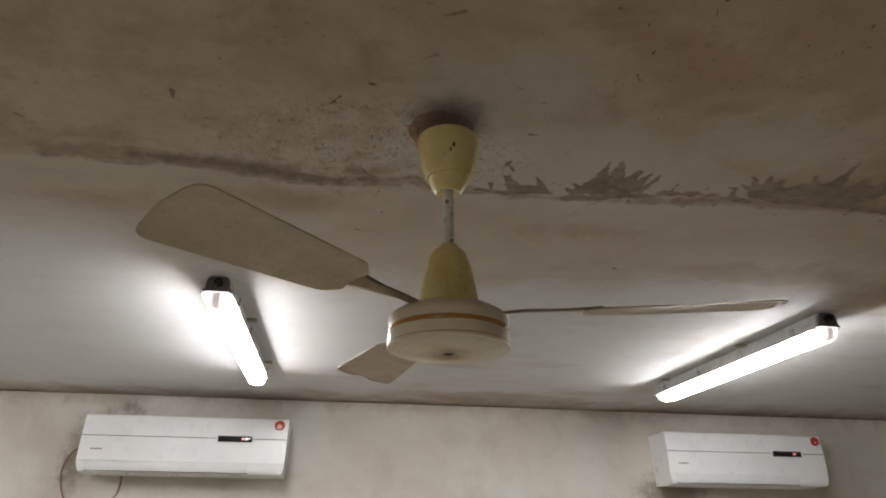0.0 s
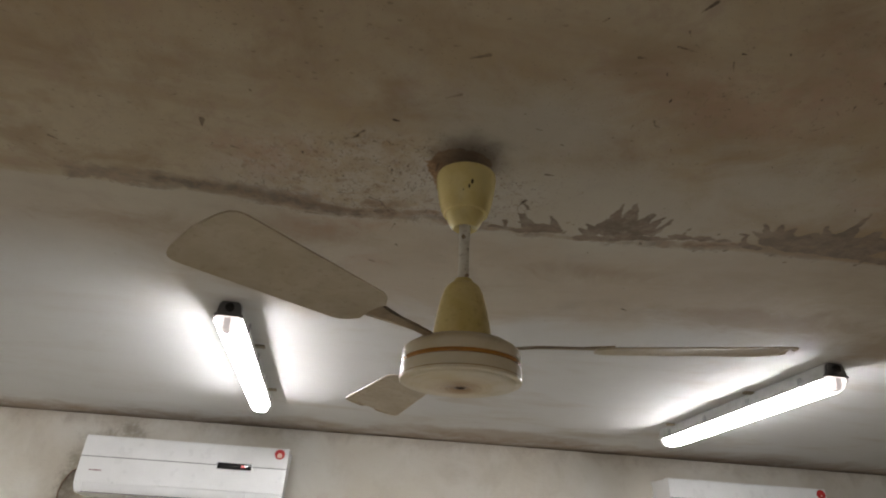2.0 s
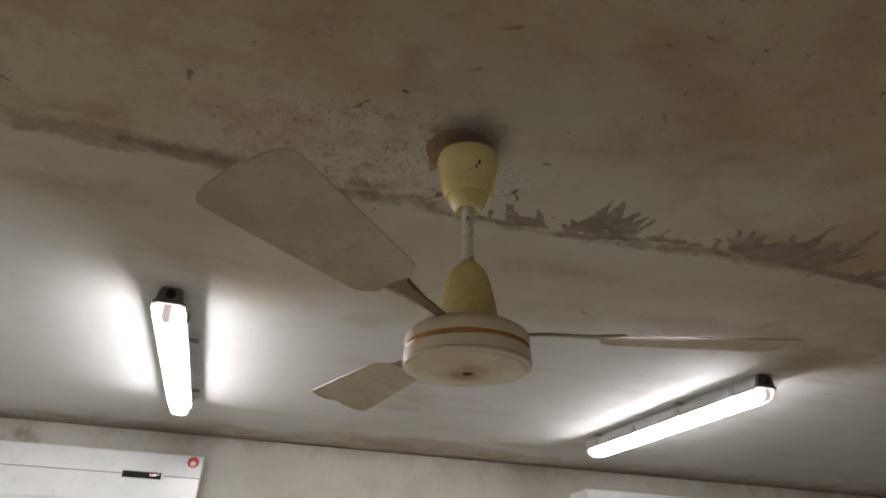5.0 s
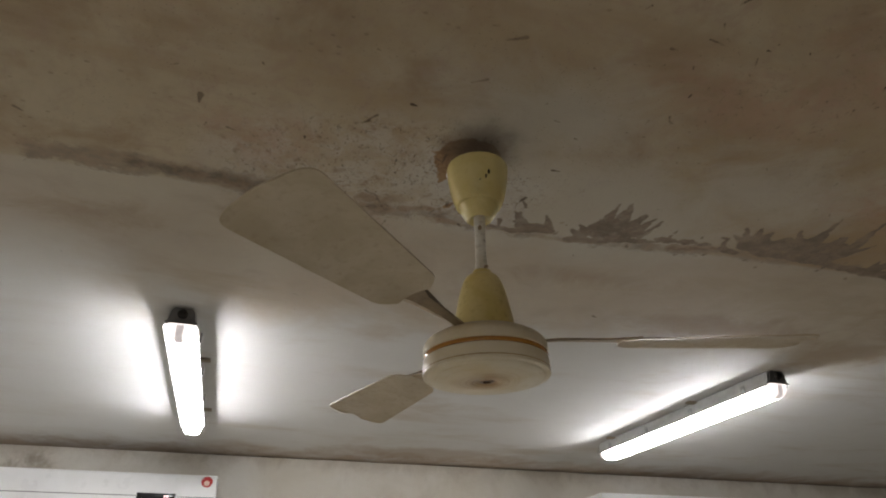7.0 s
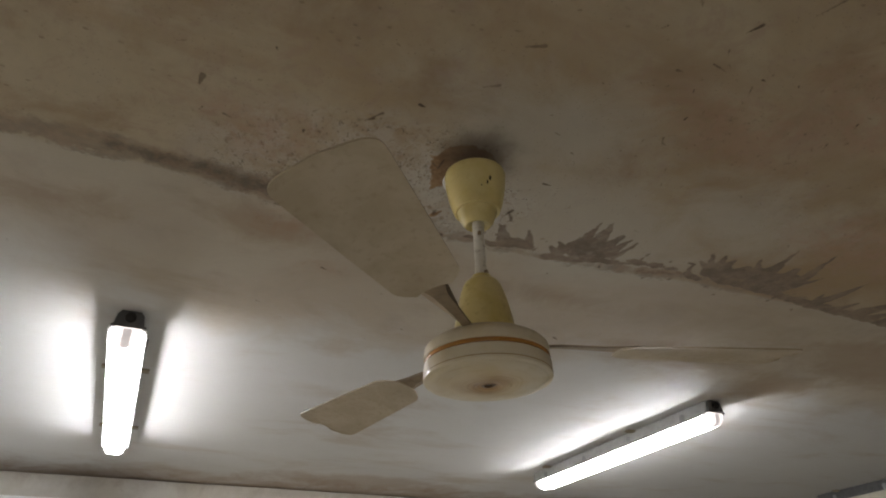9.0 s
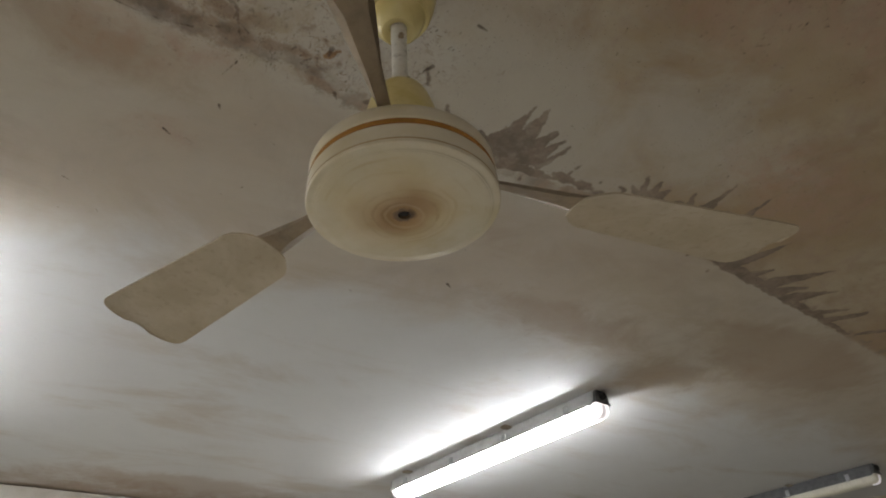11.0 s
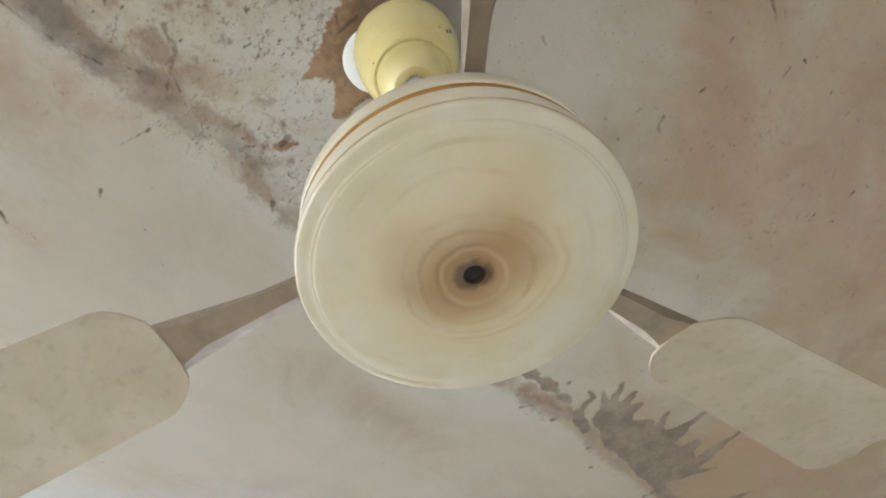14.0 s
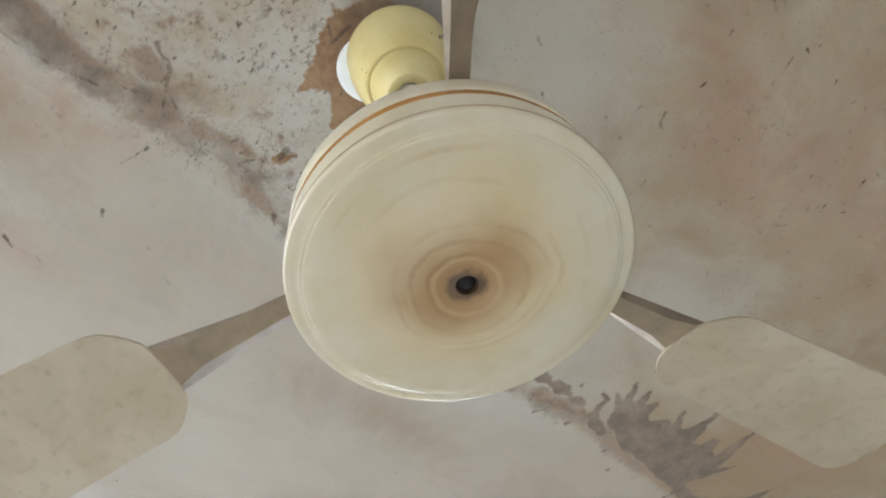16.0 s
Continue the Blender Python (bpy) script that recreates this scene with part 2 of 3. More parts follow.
    lobe = m.math("ADD", radius, m.math("MULTIPLY_ADD", m.noise(11, 3, 0.5), 0.08, -0.04))
    col = m.mix(m.step(lobe, 0.085, 0.03, 0, 0.55), col, (0.62, 0.46, 0.23))
    grime = m.step(lobe, 0.050, 0.006, 0, 0.95)
    col = m.mix(grime, col, (0.36, 0.20, 0.075))
    # dust and handling stains on the upper slope and sides
    slope = m.math("MULTIPLY", m.step(m.math("ADD", m.axis(2), m.math("MULTIPLY_ADD", small, 0.010, -0.005)), -0.376, -0.366), m.step(mid, 0.3, 0.65, 0.35, 0.75))
    col = m.mix(slope, col, (0.40, 0.31, 0.19))
    col = m.mix(m.step(m.noise(9, 5, 0.65, 0.4), 0.50, 0.70, 0, 0.38), col, (0.51, 0.40, 0.25))
    # faint wiped arcs further out
    arcs = m.math("SINE", m.math("MULTIPLY_ADD", wob, 410, m.math("MULTIPLY", mid, 2.0)))
    arcs = m.math("MULTIPLY", m.step(arcs, 0.6, 1.0), m.step(m.noise(13, 3, 0.5), 0.44, 0.64, 0, 0.5))
    arcs = m.math("MULTIPLY", arcs, m.step(radius, 0.086, 0.080))
    col = m.mix(arcs, col, (0.50, 0.36, 0.19))
    rings = m.math("SINE", m.math("MULTIPLY_ADD", wob, 620, m.math("MULTIPLY", small, 3.0)))
    rings = m.math("MULTIPLY", m.step(rings, 0.2, 1.0), m.step(wob, 0.056, 0.018, 0, 0.6))
    rings = m.math("MULTIPLY", rings, m.step(m.noise(24, 4, 0.65), 0.36, 0.62, 0.1, 1))
    col = m.mix(rings, col, (0.30, 0.17, 0.07))
    col = m.mix(m.step(m.math("ADD", radius, m.math("MULTIPLY_ADD", m.noise(60, 4, 0.6), 0.016, -0.008)), 0.0130, 0.0070, 0, 0.88), col, (0.10, 0.055, 0.028))
    col = m.mix(m.step(small, 0.55, 0.85, 0, 0.10), col, (0.50, 0.39, 0.25))
    m.set("Base Color", col)
    m.set("Roughness", m.step(mid, 0.3, 0.75, 0.40, 0.50))
    m.set("Coat Weight", 0.25)
    m.set("Specular IOR Level", 0.36)
    m.set("Coat Roughness", 0.08)
    m.bump(mid, 0.05, 0.002)
    return m.mat


def simple(name, colour, rough=0.5, metal=0.0, vary=0.15, scale=30):
    m = Nodes(name)
    dark = tuple(c * (1 - 2.2 * vary) for c in colour)
    col = m.mix(m.step(m.noise(scale, 5, 0.6), 0.35, 0.75), colour, dark)
    m.set("Base Color", col)
    m.set("Roughness", m.step(m.noise(scale * 3, 4), 0.3, 0.7, rough * 0.85, min(1, rough * 1.2)))
    m.set("Metallic", metal)
    return m.mat


def glowing(name, colour, strength):
    m = Nodes(name)
    m.set("Base Color", (0.8, 0.8, 0.8))
    m.set("Roughness", 0.35)
    m.set("Emission Color", colour)
    m.set("Emission Strength", strength)
    return m.mat


CEILING, WALL, FLOOR = plaster_ceiling(), plaster_wall(), plain_floor()
CANOPY = enamel("yellowed_canopy_plastic", (0.685, 0.57, 0.265), (0.64, 0.51, 0.205), (0.47, 0.33, 0.13), 0.18, 0.34,
                scars=(((0.003, -0.050, -0.074), 0.0022), ((-0.002, -0.049, -0.084), 0.0016), ((0.010, -0.049, -0.066), 0.0012), ((-0.012, -0.046, -0.090), 0.001)))
BELL = enamel("grimy_bell_paint", (0.62, 0.505, 0.225), (0.52, 0.40, 0.13), (0.33, 0.23, 0.075), 0.34, 0.7)
ROD = enamel("chipped_white_rod_paint", (0.66, 0.63, 0.56), (0.58, 0.53, 0.43), (0.17, 0.11, 0.07), 0.35, 0.8)
HOUSING = housing_enamel()
BLADE = enamel("dusty_cream_blade_paint", (0.49, 0.405, 0.295), (0.42, 0.335, 0.225), (0.30, 0.215, 0.13), 0.45, 0.5, chipped=0.0)
IRON = simple("dirty_blade_iron", (0.30, 0.22, 0.14), 0.7, 0.05)
GOLD = simple("worn_gold_band", (0.47, 0.215, 0.05), 0.22, 0.1)
GRIME = simple("brown_grime", (0.44, 0.31, 0.17), 0.5)
DARK = simple("dark_recess", (0.016, 0.012, 0.009), 0.85)
WHITE = simple("white_plastic", (0.80, 0.80, 0.78), 0.4, 0, 0.04)
AC_WHITE = simple("white_moulded_plastic", (0.80, 0.80, 0.79), 0.31, 0, 0.03, 6)
AC_GREY = simple("pale_grey_louvre_plastic", (0.75, 0.75, 0.74), 0.4, 0, 0.04, 8)
BLACK_GLOSS = simple("black_display_window", (0.012, 0.012, 0.014), 0.12, 0, 0.05)
RED = simple("red_sticker_paper", (0.62, 0.03, 0.03), 0.3, 0, 0.1)
STICKER_GLARE = simple("pale_sticker_glare", (0.85, 0.55, 0.45), 0.3, 0, 0.08)
RED_INK = simple("dark_red_print", (0.25, 0.06, 0.06), 0.5)
INK = simple("grey_print", (0.10, 0.09, 0.09), 0.5)
LED = glowing("red_display_digits", (1.0, 0.05, 0.04), 0.9)
BASE_GREY = simple("grey_fitting_base", (0.55, 0.55, 0.54), 0.5, 0, 0.08)
BRACKET = simple("tan_bracket", (0.34, 0.28, 0.20), 0.6, 0, 0.1)
BASE_DARK = simple("dirty_grey_end_cap", (0.14, 0.14, 0.14), 0.6, 0, 0.15)
STEEL = simple("dull_steel_clip", (0.45, 0.45, 0.45), 0.4, 0.7)
DIFFUSER_ON = glowing("lit_diffuser", (0.77, 0.92, 1.0), TUBE_GLOW)
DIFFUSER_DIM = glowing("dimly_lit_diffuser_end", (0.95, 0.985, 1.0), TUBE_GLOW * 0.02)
# the holder is no lamp; a faint added glow keeps it grey
HOLDER_GLOW = glowing("faintly_glowing_holder", (0.9, 0.95, 1.0), TUBE_GLOW * 0.006)
DIFFUSER_OFF = simple("yellowed_unlit_diffuser", (0.68, 0.64, 0.52), 0.35, 0, 0.06)
CABLE = simple("brown_cable_sheath", (0.29, 0.195, 0.135), 0.6)


# ---- mesh helpers ----
def part(name, bm, material, parent, label="", angle=35):
    me = bpy.data.meshes.new(name)
    bmesh.ops.recalc_face_normals(bm, faces=bm.faces)
    bm.to_mesh(me)
    bm.free()
    for p in me.polygons:
        p.use_smooth = True
    me.set_sharp_from_angle(angle=radians(angle))
    me.materials.append(material)
    ob = new(name, me)
    ob.parent = parent
    if label:
        tagged(ob, label)
    return ob


def lathe(profile, steps=72):
    """A turned shape from (radius, z) pairs; ends at radius 0 close."""
    bm = bmesh.new()
    rings = []
    for r, z in profile:
        if r < 1e-6:
            rings.append([bm.verts.new((0, 0, z))])
        else:
            rings.append([bm.verts.new((r * math.cos(2 * math.pi * i / steps), r * math.sin(2 * math.pi * i / steps), z)) for i in range(steps)])
    for a, b in zip(rings, rings[1:]):
        for i in range(steps):
            j = (i + 1) % steps
            if len(a) == 1 and len(b) == 1:
                continue
            if len(a) == 1:
                bm.faces.new((a[0], b[i], b[j]))
            elif len(b) == 1:
                bm.faces.new((a[i], a[j], b[0]))
            else:
                bm.faces.new((a[i], a[j], b[j], b[i]))
    return bm


def block(x0, x1, y0, y1, z0, z1, bevel=0.0, segments=2):
    bm = bmesh.new()
    bmesh.ops.create_cube(bm, size=1, matrix=Matrix.Translation(((x0 + x1) / 2, (y0 + y1) / 2, (z0 + z1) / 2)) @ Matrix.Diagonal((x1 - x0, y1 - y0, z1 - z0, 1)))
    if bevel:
        bmesh.ops.bevel(bm, geom=bm.edges[:], offset=bevel, segments=segments, affect="EDGES", profile=0.5)
    return bm


def prism(section, a, b, axis="x"):
    """A closed section of (u, v) pairs run along x from a to b (u is y, v is z), or along y (u is x, v is z)."""
    bm = bmesh.new()
    def at(s, u, v):
        return (s, u, v) if axis == "x" else (u, s, v)
    one, two = [bm.verts.new(at(a, u, v)) for u, v in section], [bm.verts.new(at(b, u, v)) for u, v in section]
    n = len(section)
    for i in range(n):
        bm.faces.new((one[i], one[(i + 1) % n], two[(i + 1) % n], two[i]))
    bm.faces.new(one)
    bm.faces.new(two)
    return bm


def tube(path, radius, sides=10):
    """A round cable along a smooth line of points."""
    bm = bmesh.new()
    pts = [Vector(p) for p in path]
    rings = []
    for i, p in enumerate(pts):
        way = (pts[min(i + 1, len(pts) - 1)] - pts[max(i - 1, 0)]).normalized()
        side = way.cross(Vector((0, 1, 0.01))).normalized()
        up = side.cross(way)
        rings.append([bm.verts.new(p + radius * (math.cos(2 * math.pi * k / sides) * side + math.sin(2 * math.pi * k / sides) * up)) for k in range(sides)])
    for a, b in zip(rings, rings[1:]):
        for k in range(sides):
            bm.faces.new((a[k], a[(k + 1) % sides], b[(k + 1) % sides], b[k]))
    bm.faces.new(rings[0])
    bm.faces.new(rings[-1])
    return bm


# ---- the room ----
X0, X1, Y0 = -3.4, 6.0, -3.6


def axis_steps(lo, fine_lo, fine_hi, hi, fine, coarse):
    return np.concatenate([np.arange(lo, fine_lo, coarse), np.arange(fine_lo, fine_hi, fine), np.linspace(fine_hi, hi, int((hi - fine_hi) / coarse) + 2)])


def grid_mesh(name, u, v, place, values):
    """A sheet over the grid u x v with named values at its points."""
    uu, vv = np.meshgrid(u, v)
    nu, nv = len(u), len(v)
    idx = np.arange(nu * nv).reshape(nv, nu)
    quads = np.stack([idx[:-1, :-1], idx[:-1, 1:], idx[1:, 1:], idx[1:, :-1]], -1).reshape(-1, 4)
    me = bpy.data.meshes.new(name)
    me.from_pydata(place(uu.ravel(), vv.ravel()).tolist(), [], quads.tolist())
    for key, field in values(uu.ravel(), vv.ravel()).items():
        me.attributes.new(key, "FLOAT", "POINT").data.foreach_set("value", field.astype(np.float32))
    me.polygons.foreach_set("use_smooth", [True] * len(me.polygons))
    return me


class Field:
    """Metres inside (+) or outside (-) a union of shapes on a surface."""

    def __init__(self, x, y):
        self.x, self.y, self.d = x, y, np.full(len(x), -0.5)

    def spike(self, x0, y0, x1, y1, w0, w1=0.0):
        """A tongue that tapers from half-width w0 at its root to w1 at its tip."""
        dx, dy = x1 - x0, y1 - y0
        t = np.clip(((self.x - x0) * dx + (self.y - y0) * dy) / (dx * dx + dy * dy), 0, 1)
        away = np.hypot(self.x - x0 - t * dx, self.y - y0 - t * dy)
        self.d = np.maximum(self.d, w0 + (w1 - w0) * t - away)

    def blob(self, x0, y0, rx, ry=None):
        ry = ry or rx
        r = np.hypot((self.x - x0) / rx, (self.y - y0) / ry)
        self.d = np.maximum(self.d, (1 - r) * min(rx, ry))

    def band(self, xs, lower, upper):
        lo, hi = np.interp(self.x, xs, lower), np.interp(self.x, xs, upper)
        ends = np.minimum(self.x - xs[0], xs[-1] - self.x)
        self.d = np.maximum(self.d, np.minimum(np.minimum(self.y - lo, hi - self.y), ends))


SEAM_X = (-3.4, -0.8, -0.5, -0.4, -0.3, -0.15, 0.3, 0.5, 0.7, 0.9, 1.2, 1.6, 1.9, 6.0)
SEAM_Y = (0.25, 0.226, 0.225, 0.238, 0.262, 0.252, 0.253, 0.240, 0.215, 0.212, 0.205, 0.228, 0.240, 0.26)


def ceiling_stains(x, y):
    splash, strip, rust, mark, smudge, peel, brown, tan, chalk, damp, blush = (Field(x, y) for _ in range(11))
    # the fingers of the splashes curl and fray
    splash.x = x + 0.0014 * np.sin(75 * y + 11 * x) + 0.0012 * np.sin(190 * y + 60 * x + 1.3)
    splash.y = y + 0.0020 * np.sin(62 * x + 0.7) + 0.0013 * np.sin(170 * x - 40 * y)
    # long cement strip along the seam
    strip.band((-0.78, -0.62, -0.52, -0.42, -0.32, -0.24, -0.15, -0.02, 0.05),
               (0.165, 0.160, 0.172, 0.180, 0.180, 0.222, 0.214, 0.205, 0.225),
               (0.222, 0.226, 0.222, 0.236, 0.256, 0.257, 0.244, 0.245, 0.250))
    strip.band((-0.02, 0.15, 0.30, 0.5, 0.7, 0.9, 1.2, 1.6, 1.95), (0.225, 0.235, 0.235, 0.215, 0.185, 0.185, 0.18, 0.205, 0.22),
               (0.254, 0.254, 0.254, 0.241, 0.216, 0.213, 0.206, 0.229, 0.241))
    strip.spike(-0.135, 0.235, -0.115, 0.165, 0.018, 0.006)
    strip.spike(-0.31, 0.21, -0.318, 0.175, 0.012, 0.002)
    # first splash beside the fan: a low body with a hooked tip at either end
    splash.spike(0.160, 0.236, 0.246, 0.222, 0.012, 0.010)
    splash.blob(0.200, 0.216, 0.040, 0.018)
    splash.spike(0.178, 0.218, 0.150, 0.172, 0.018, 0.007)
    splash.spike(0.152, 0.174, 0.141, 0.166, 0.007, 0.003)
    splash.spike(0.234, 0.214, 0.212, 0.166, 0.012, 0.004)
    splash.spike(0.092, 0.232, 0.150, 0.238, 0.006, 0.008)
    splash.spike(0.134, 0.119, 0.155, 0.145, 0.003, 0.005)
    splash.spike(0.118, 0.205, 0.125, 0.230, 0.006, 0.003)
    # second splash: a solid body under five leaning fingers
    splash.spike(0.296, 0.244, 0.462, 0.206, 0.013, 0.010)
    splash.blob(0.366, 0.186, 0.056, 0.036)
    splash.blob(0.412, 0.180, 0.036, 0.026)
    splash.spike(0.318, 0.226, 0.284, 0.200, 0.014, 0.004)
    splash.spike(0.322, 0.216, 0.293, 0.178, 0.012, 0.004)
    splash.spike(0.348, 0.176, 0.338, 0.112, 0.024, 0.007)
    splash.spike(0.339, 0.118, 0.337, 0.080, 0.006, 0.001)
    splash.spike(0.378, 0.164, 0.366, 0.104, 0.024, 0.012)
    splash.spike(0.367, 0.108, 0.361, 0.074, 0.012, 0.003)
    splash.spike(0.402, 0.160, 0.412, 0.112, 0.020, 0.007)
    splash.spike(0.422, 0.172, 0.438, 0.121, 0.015, 0.005)
    splash.spike(0.444, 0.190, 0.461, 0.118, 0.009, 0.003)
    splash.spike(0.462, 0.206, 0.585, 0.180, 0.007, 0.005)
    # broken grey patches between the splashes
    splash.blob(0.508, 0.190, 0.030, 0.013)
    splash.spike(0.512, 0.190, 0.510, 0.168, 0.009, 0.003)
    splash.blob(0.560, 0.182, 0.024, 0.012)
    splash.blob(0.606, 0.184, 0.018, 0.009)
    # third splash: a crown with an open loop beside it, joined to a broad body with long fingers
    splash.spike(0.650, 0.180, 0.640, 0.150, 0.007, 0.005)
    splash.spike(0.640, 0.150, 0.622, 0.148, 0.006, 0.003)
    splash.spike(0.655, 0.186, 0.696, 0.200, 0.012, 0.010)
    splash.spike(0.690, 0.150, 0.647, 0.132, 0.012, 0.005)
    splash.blob(0.704, 0.140, 0.034, 0.026)
    splash.spike(0.676, 0.132, 0.652, 0.096, 0.010, 0.005)
    splash.spike(0.698, 0.124, 0.685, 0.092, 0.011, 0.005)
    splash.spike(0.712, 0.130, 0.720, 0.104, 0.014, 0.008)
    splash.spike(0.700, 0.155, 0.760, 0.165, 0.026, 0.036)
    splash.blob(0.820, 0.150, 0.078, 0.048)
    splash.blob(0.895, 0.142, 0.066, 0.046)
    splash.spike(0.764, 0.142, 0.770, 0.122, 0.024, 0.018)
    splash.spike(0.800, 0.118, 0.776, 0.074, 0.013, 0.004)
    splash.spike(0.834, 0.118, 0.836, 0.082, 0.028, 0.014)
    splash.spike(0.836, 0.086, 0.824, 0.014, 0.012, 0.001)
    splash.spike(0.888, 0.118, 0.892, 0.080, 0.020, 0.012)
    splash.spike(0.945, 0.126, 0.938, 0.070, 0.020, 0.013)
    splash.spike(0.938, 0.072, 0.925, -0.006, 0.013, 0.001)
    splash.spike(0.950, 0.140, 0.988, 0.083, 0.016, 0.001)
    splash.spike(0.760, 0.178, 0.945, 0.188, 0.018, 0.014)
    splash.spike(0.945, 0.188, 1.060, 0.200, 0.012, 0.016)
    splash.spike(1.070, 0.178, 1.058, 0.142, 0.014, 0.003)
    splash.spike(1.084, 0.178, 1.112, 0.110, 0.022, 0.013)
    splash.spike(1.110, 0.114, 1.118, 0.063, 0.013, 0.001)
    # a row of slanting tongues beyond it, thinning out along the seam
    splash.spike(1.060, 0.198, 1.450, 0.214, 0.018, 0.013)
    splash.spike(1.450, 0.214, 1.720, 0.226, 0.012, 0.007)
    splash.spike(1.165, 0.192, 1.190, 0.150, 0.018, 0.006)
    splash.spike(1.250, 0.182, 1.300, 0.112, 0.028, 0.014)
    splash.spike(1.300, 0.114, 1.334, 0.070, 0.013, 0.002)
    splash.spike(1.300, 0.196, 1.352, 0.150, 0.020, 0.006)
    splash.spike(1.365, 0.200, 1.415, 0.142, 0.028, 0.013)
    splash.spike(1.414, 0.144, 1.440, 0.118, 0.011, 0.003)
    splash.spike(1.505, 0.208, 1.568, 0.148, 0.018, 0.004)
    splash.spike(1.580, 0.206, 1.632, 0.140, 0.020, 0.013)
    splash.spike(1.745, 0.210, 1.800, 0.150, 0.010, 0.013)
    splash.spike(1.800, 0.150, 1.860, 0.100, 0.012, 0.002)
    splash.spike(1.945, 0.196, 2.050, 0.118, 0.009, 0.004)
    # bare brown patch round the fan's fixing
    rust.blob(-0.010, 0.022, 0.062, 0.058)
    rust.spike(-0.040, 0.020, -0.074, 0.016, 0.022, 0.004)
    rust.spike(-0.030, 0.050, -0.040, 0.102, 0.034, 0.006)
    rust.spike(0.000, 0.070, 0.014, 0.106, 0.026, 0.010)
    # brown patches along the seam
    tan.blob(-0.132, 0.226, 0.034, 0.016)
    tan.spike(-0.150, 0.222, -0.126, 0.186, 0.010, 0.003)
    tan.spike(-0.090, 0.215, -0.010, 0.196, 0.010, 0.003)
    tan.spike(-0.260, 0.235, -0.190, 0.228, 0.018, 0.006)
    tan.spike(0.000, 0.238, 0.060, 0.248, 0.010, 0.004)
    tan.spike(-0.360, 0.215, -0.270, 0.222, 0.020, 0.008)
    tan.spike(-0.060, 0.165, -0.046, 0.150, 0.007, 0.003)
    tan.spike(-0.180, 0.150, -0.165, 0.120, 0.008, 0.003)
    tan.spike(-0.240, 0.120, -0.215, 0.112, 0.007, 0.003)
    tan.spike(0.540, 0.215, 0.640, 0.190, 0.016, 0.008)
    brown.blob(-0.30, 0.34, 0.18, 0.08)
    brown.blob(-0.72, 0.40, 0.22, 0.07)
    brown.blob(0.42, 0.40, 0.26, 0.06)
    # dark line left of the hook plate, its shadow painted on the ceiling
    mark.spike(-0.050, 0.018, -0.052, 0.046, 0.0022, 0.0018)
    rust.spike(-0.004, 0.186, 0.006, 0.168, 0.007, 0.003)
    # painted shade on the ceiling behind the canopy's rim
    smudge.blob(0.002, -0.010, 0.070, 0.060)
    # darker damp stretch of the seam, with a fine crack along its edge
    damp.spike(-0.60, 0.192, -0.40, 0.206, 0.018, 0.026)
    damp.spike(-0.40, 0.210, -0.235, 0.238, 0.026, 0.018)
    damp.blob(-0.262, 0.240, 0.060, 0.026)
    damp.blob(-0.215, 0.240, 0.032, 0.013)
    damp.spike(-0.155, 0.222, -0.122, 0.228, 0.010, 0.006)
    damp.spike(-0.010, 0.222, 0.014, 0.197, 0.006, 0.003)
    for x0, y0, x1, y1 in ((-0.330, 0.262, -0.282, 0.264), (-0.282, 0.264, -0.242, 0.262), (-0.242, 0.262, -0.221, 0.258), (-0.221, 0.258, -0.190, 0.247),
                           (-0.147, 0.201, -0.133, 0.206), (-0.133, 0.206, -0.119, 0.213), (-0.148, 0.186, -0.147, 0.201), (-0.170, 0.232, -0.158, 0.226)):
        mark.spike(x0, y0, x1, y1, 0.0012, 0.0016)
    blush.blob(0.43, -0.24, 0.19, 0.075)
    blush.blob(0.70, -0.36, 0.24, 0.09)
    blush.blob(0.98, -0.05, 0.20, 0.09)
    blush.spike(-0.30, 0.345, -0.15, 0.285, 0.050, 0.016)
    blush.blob(-0.165, 0.475, 0.030, 0.016)
    blush.blob(-0.36, 0.05, 0.12, 0.07)
    brown.blob(0.98, 0.60, 0.36, 0.11)
    brown.blob(1.75, 0.42, 0.50, 0.20)
    brown.blob(0.55, 2.45, 0.60, 0.16)
    # brown stains by the tube's near end, with its end cap's shadow painted in
    brown.blob(1.46, 0.70, 0.20, 0.13)
    brown.spike(1.36, 0.86, 1.62, 0.50, 0.06, 0.04)
    brown.spike(1.48, 0.72, 1.95, 0.46, 0.05, 0.03)
    peel.blob(-0.14, 0.105, 0.36, 0.17)
    chalk.blob(0.26, 0.11, 0.42, 0.20)
    chalk.blob(0.10, -0.12, 0.22, 0.14)
    chalk.blob(0.60, -0.02, 0.26, 0.12)
    # small dark flakes and scratches
    def fleck(x0, y0, length, turn, width):
        dx, dy = length / 2 * math.cos(radians(turn)), length / 2 * math.sin(radians(turn))
        mark.spike(x0 - dx, y0 - dy, x0 + dx, y0 + dy, width, width * 0.3)
    fleck(-0.476, -0.018, 0.022, 100, 0.0055)
    fleck(-0.427, 0.047, 0.014, 20, 0.003)
    fleck(-0.303, 0.039, 0.010, 80, 0.003)
    fleck(-0.210, -0.030, 0.020, 140, 0.003)
    fleck(-0.137, -0.093, 0.010, 10, 0.004)
    fleck(-0.052, -0.174, 0.026, 150, 0.0028)
    fleck(-0.027, -0.270, 0.030, 155, 0.0045)
    fleck(0.207, -0.313, 0.012, 0, 0.0032)
    fleck(0.264, -0.341, 0.036, 10, 0.0018)
    fleck(0.287, -0.174, 0.012, 60, 0.0030)
    fleck(0.296, -0.166, 0.012, 20, 0.002)
    fleck(0.163, 0.013, 0.018, 0, 0.003)
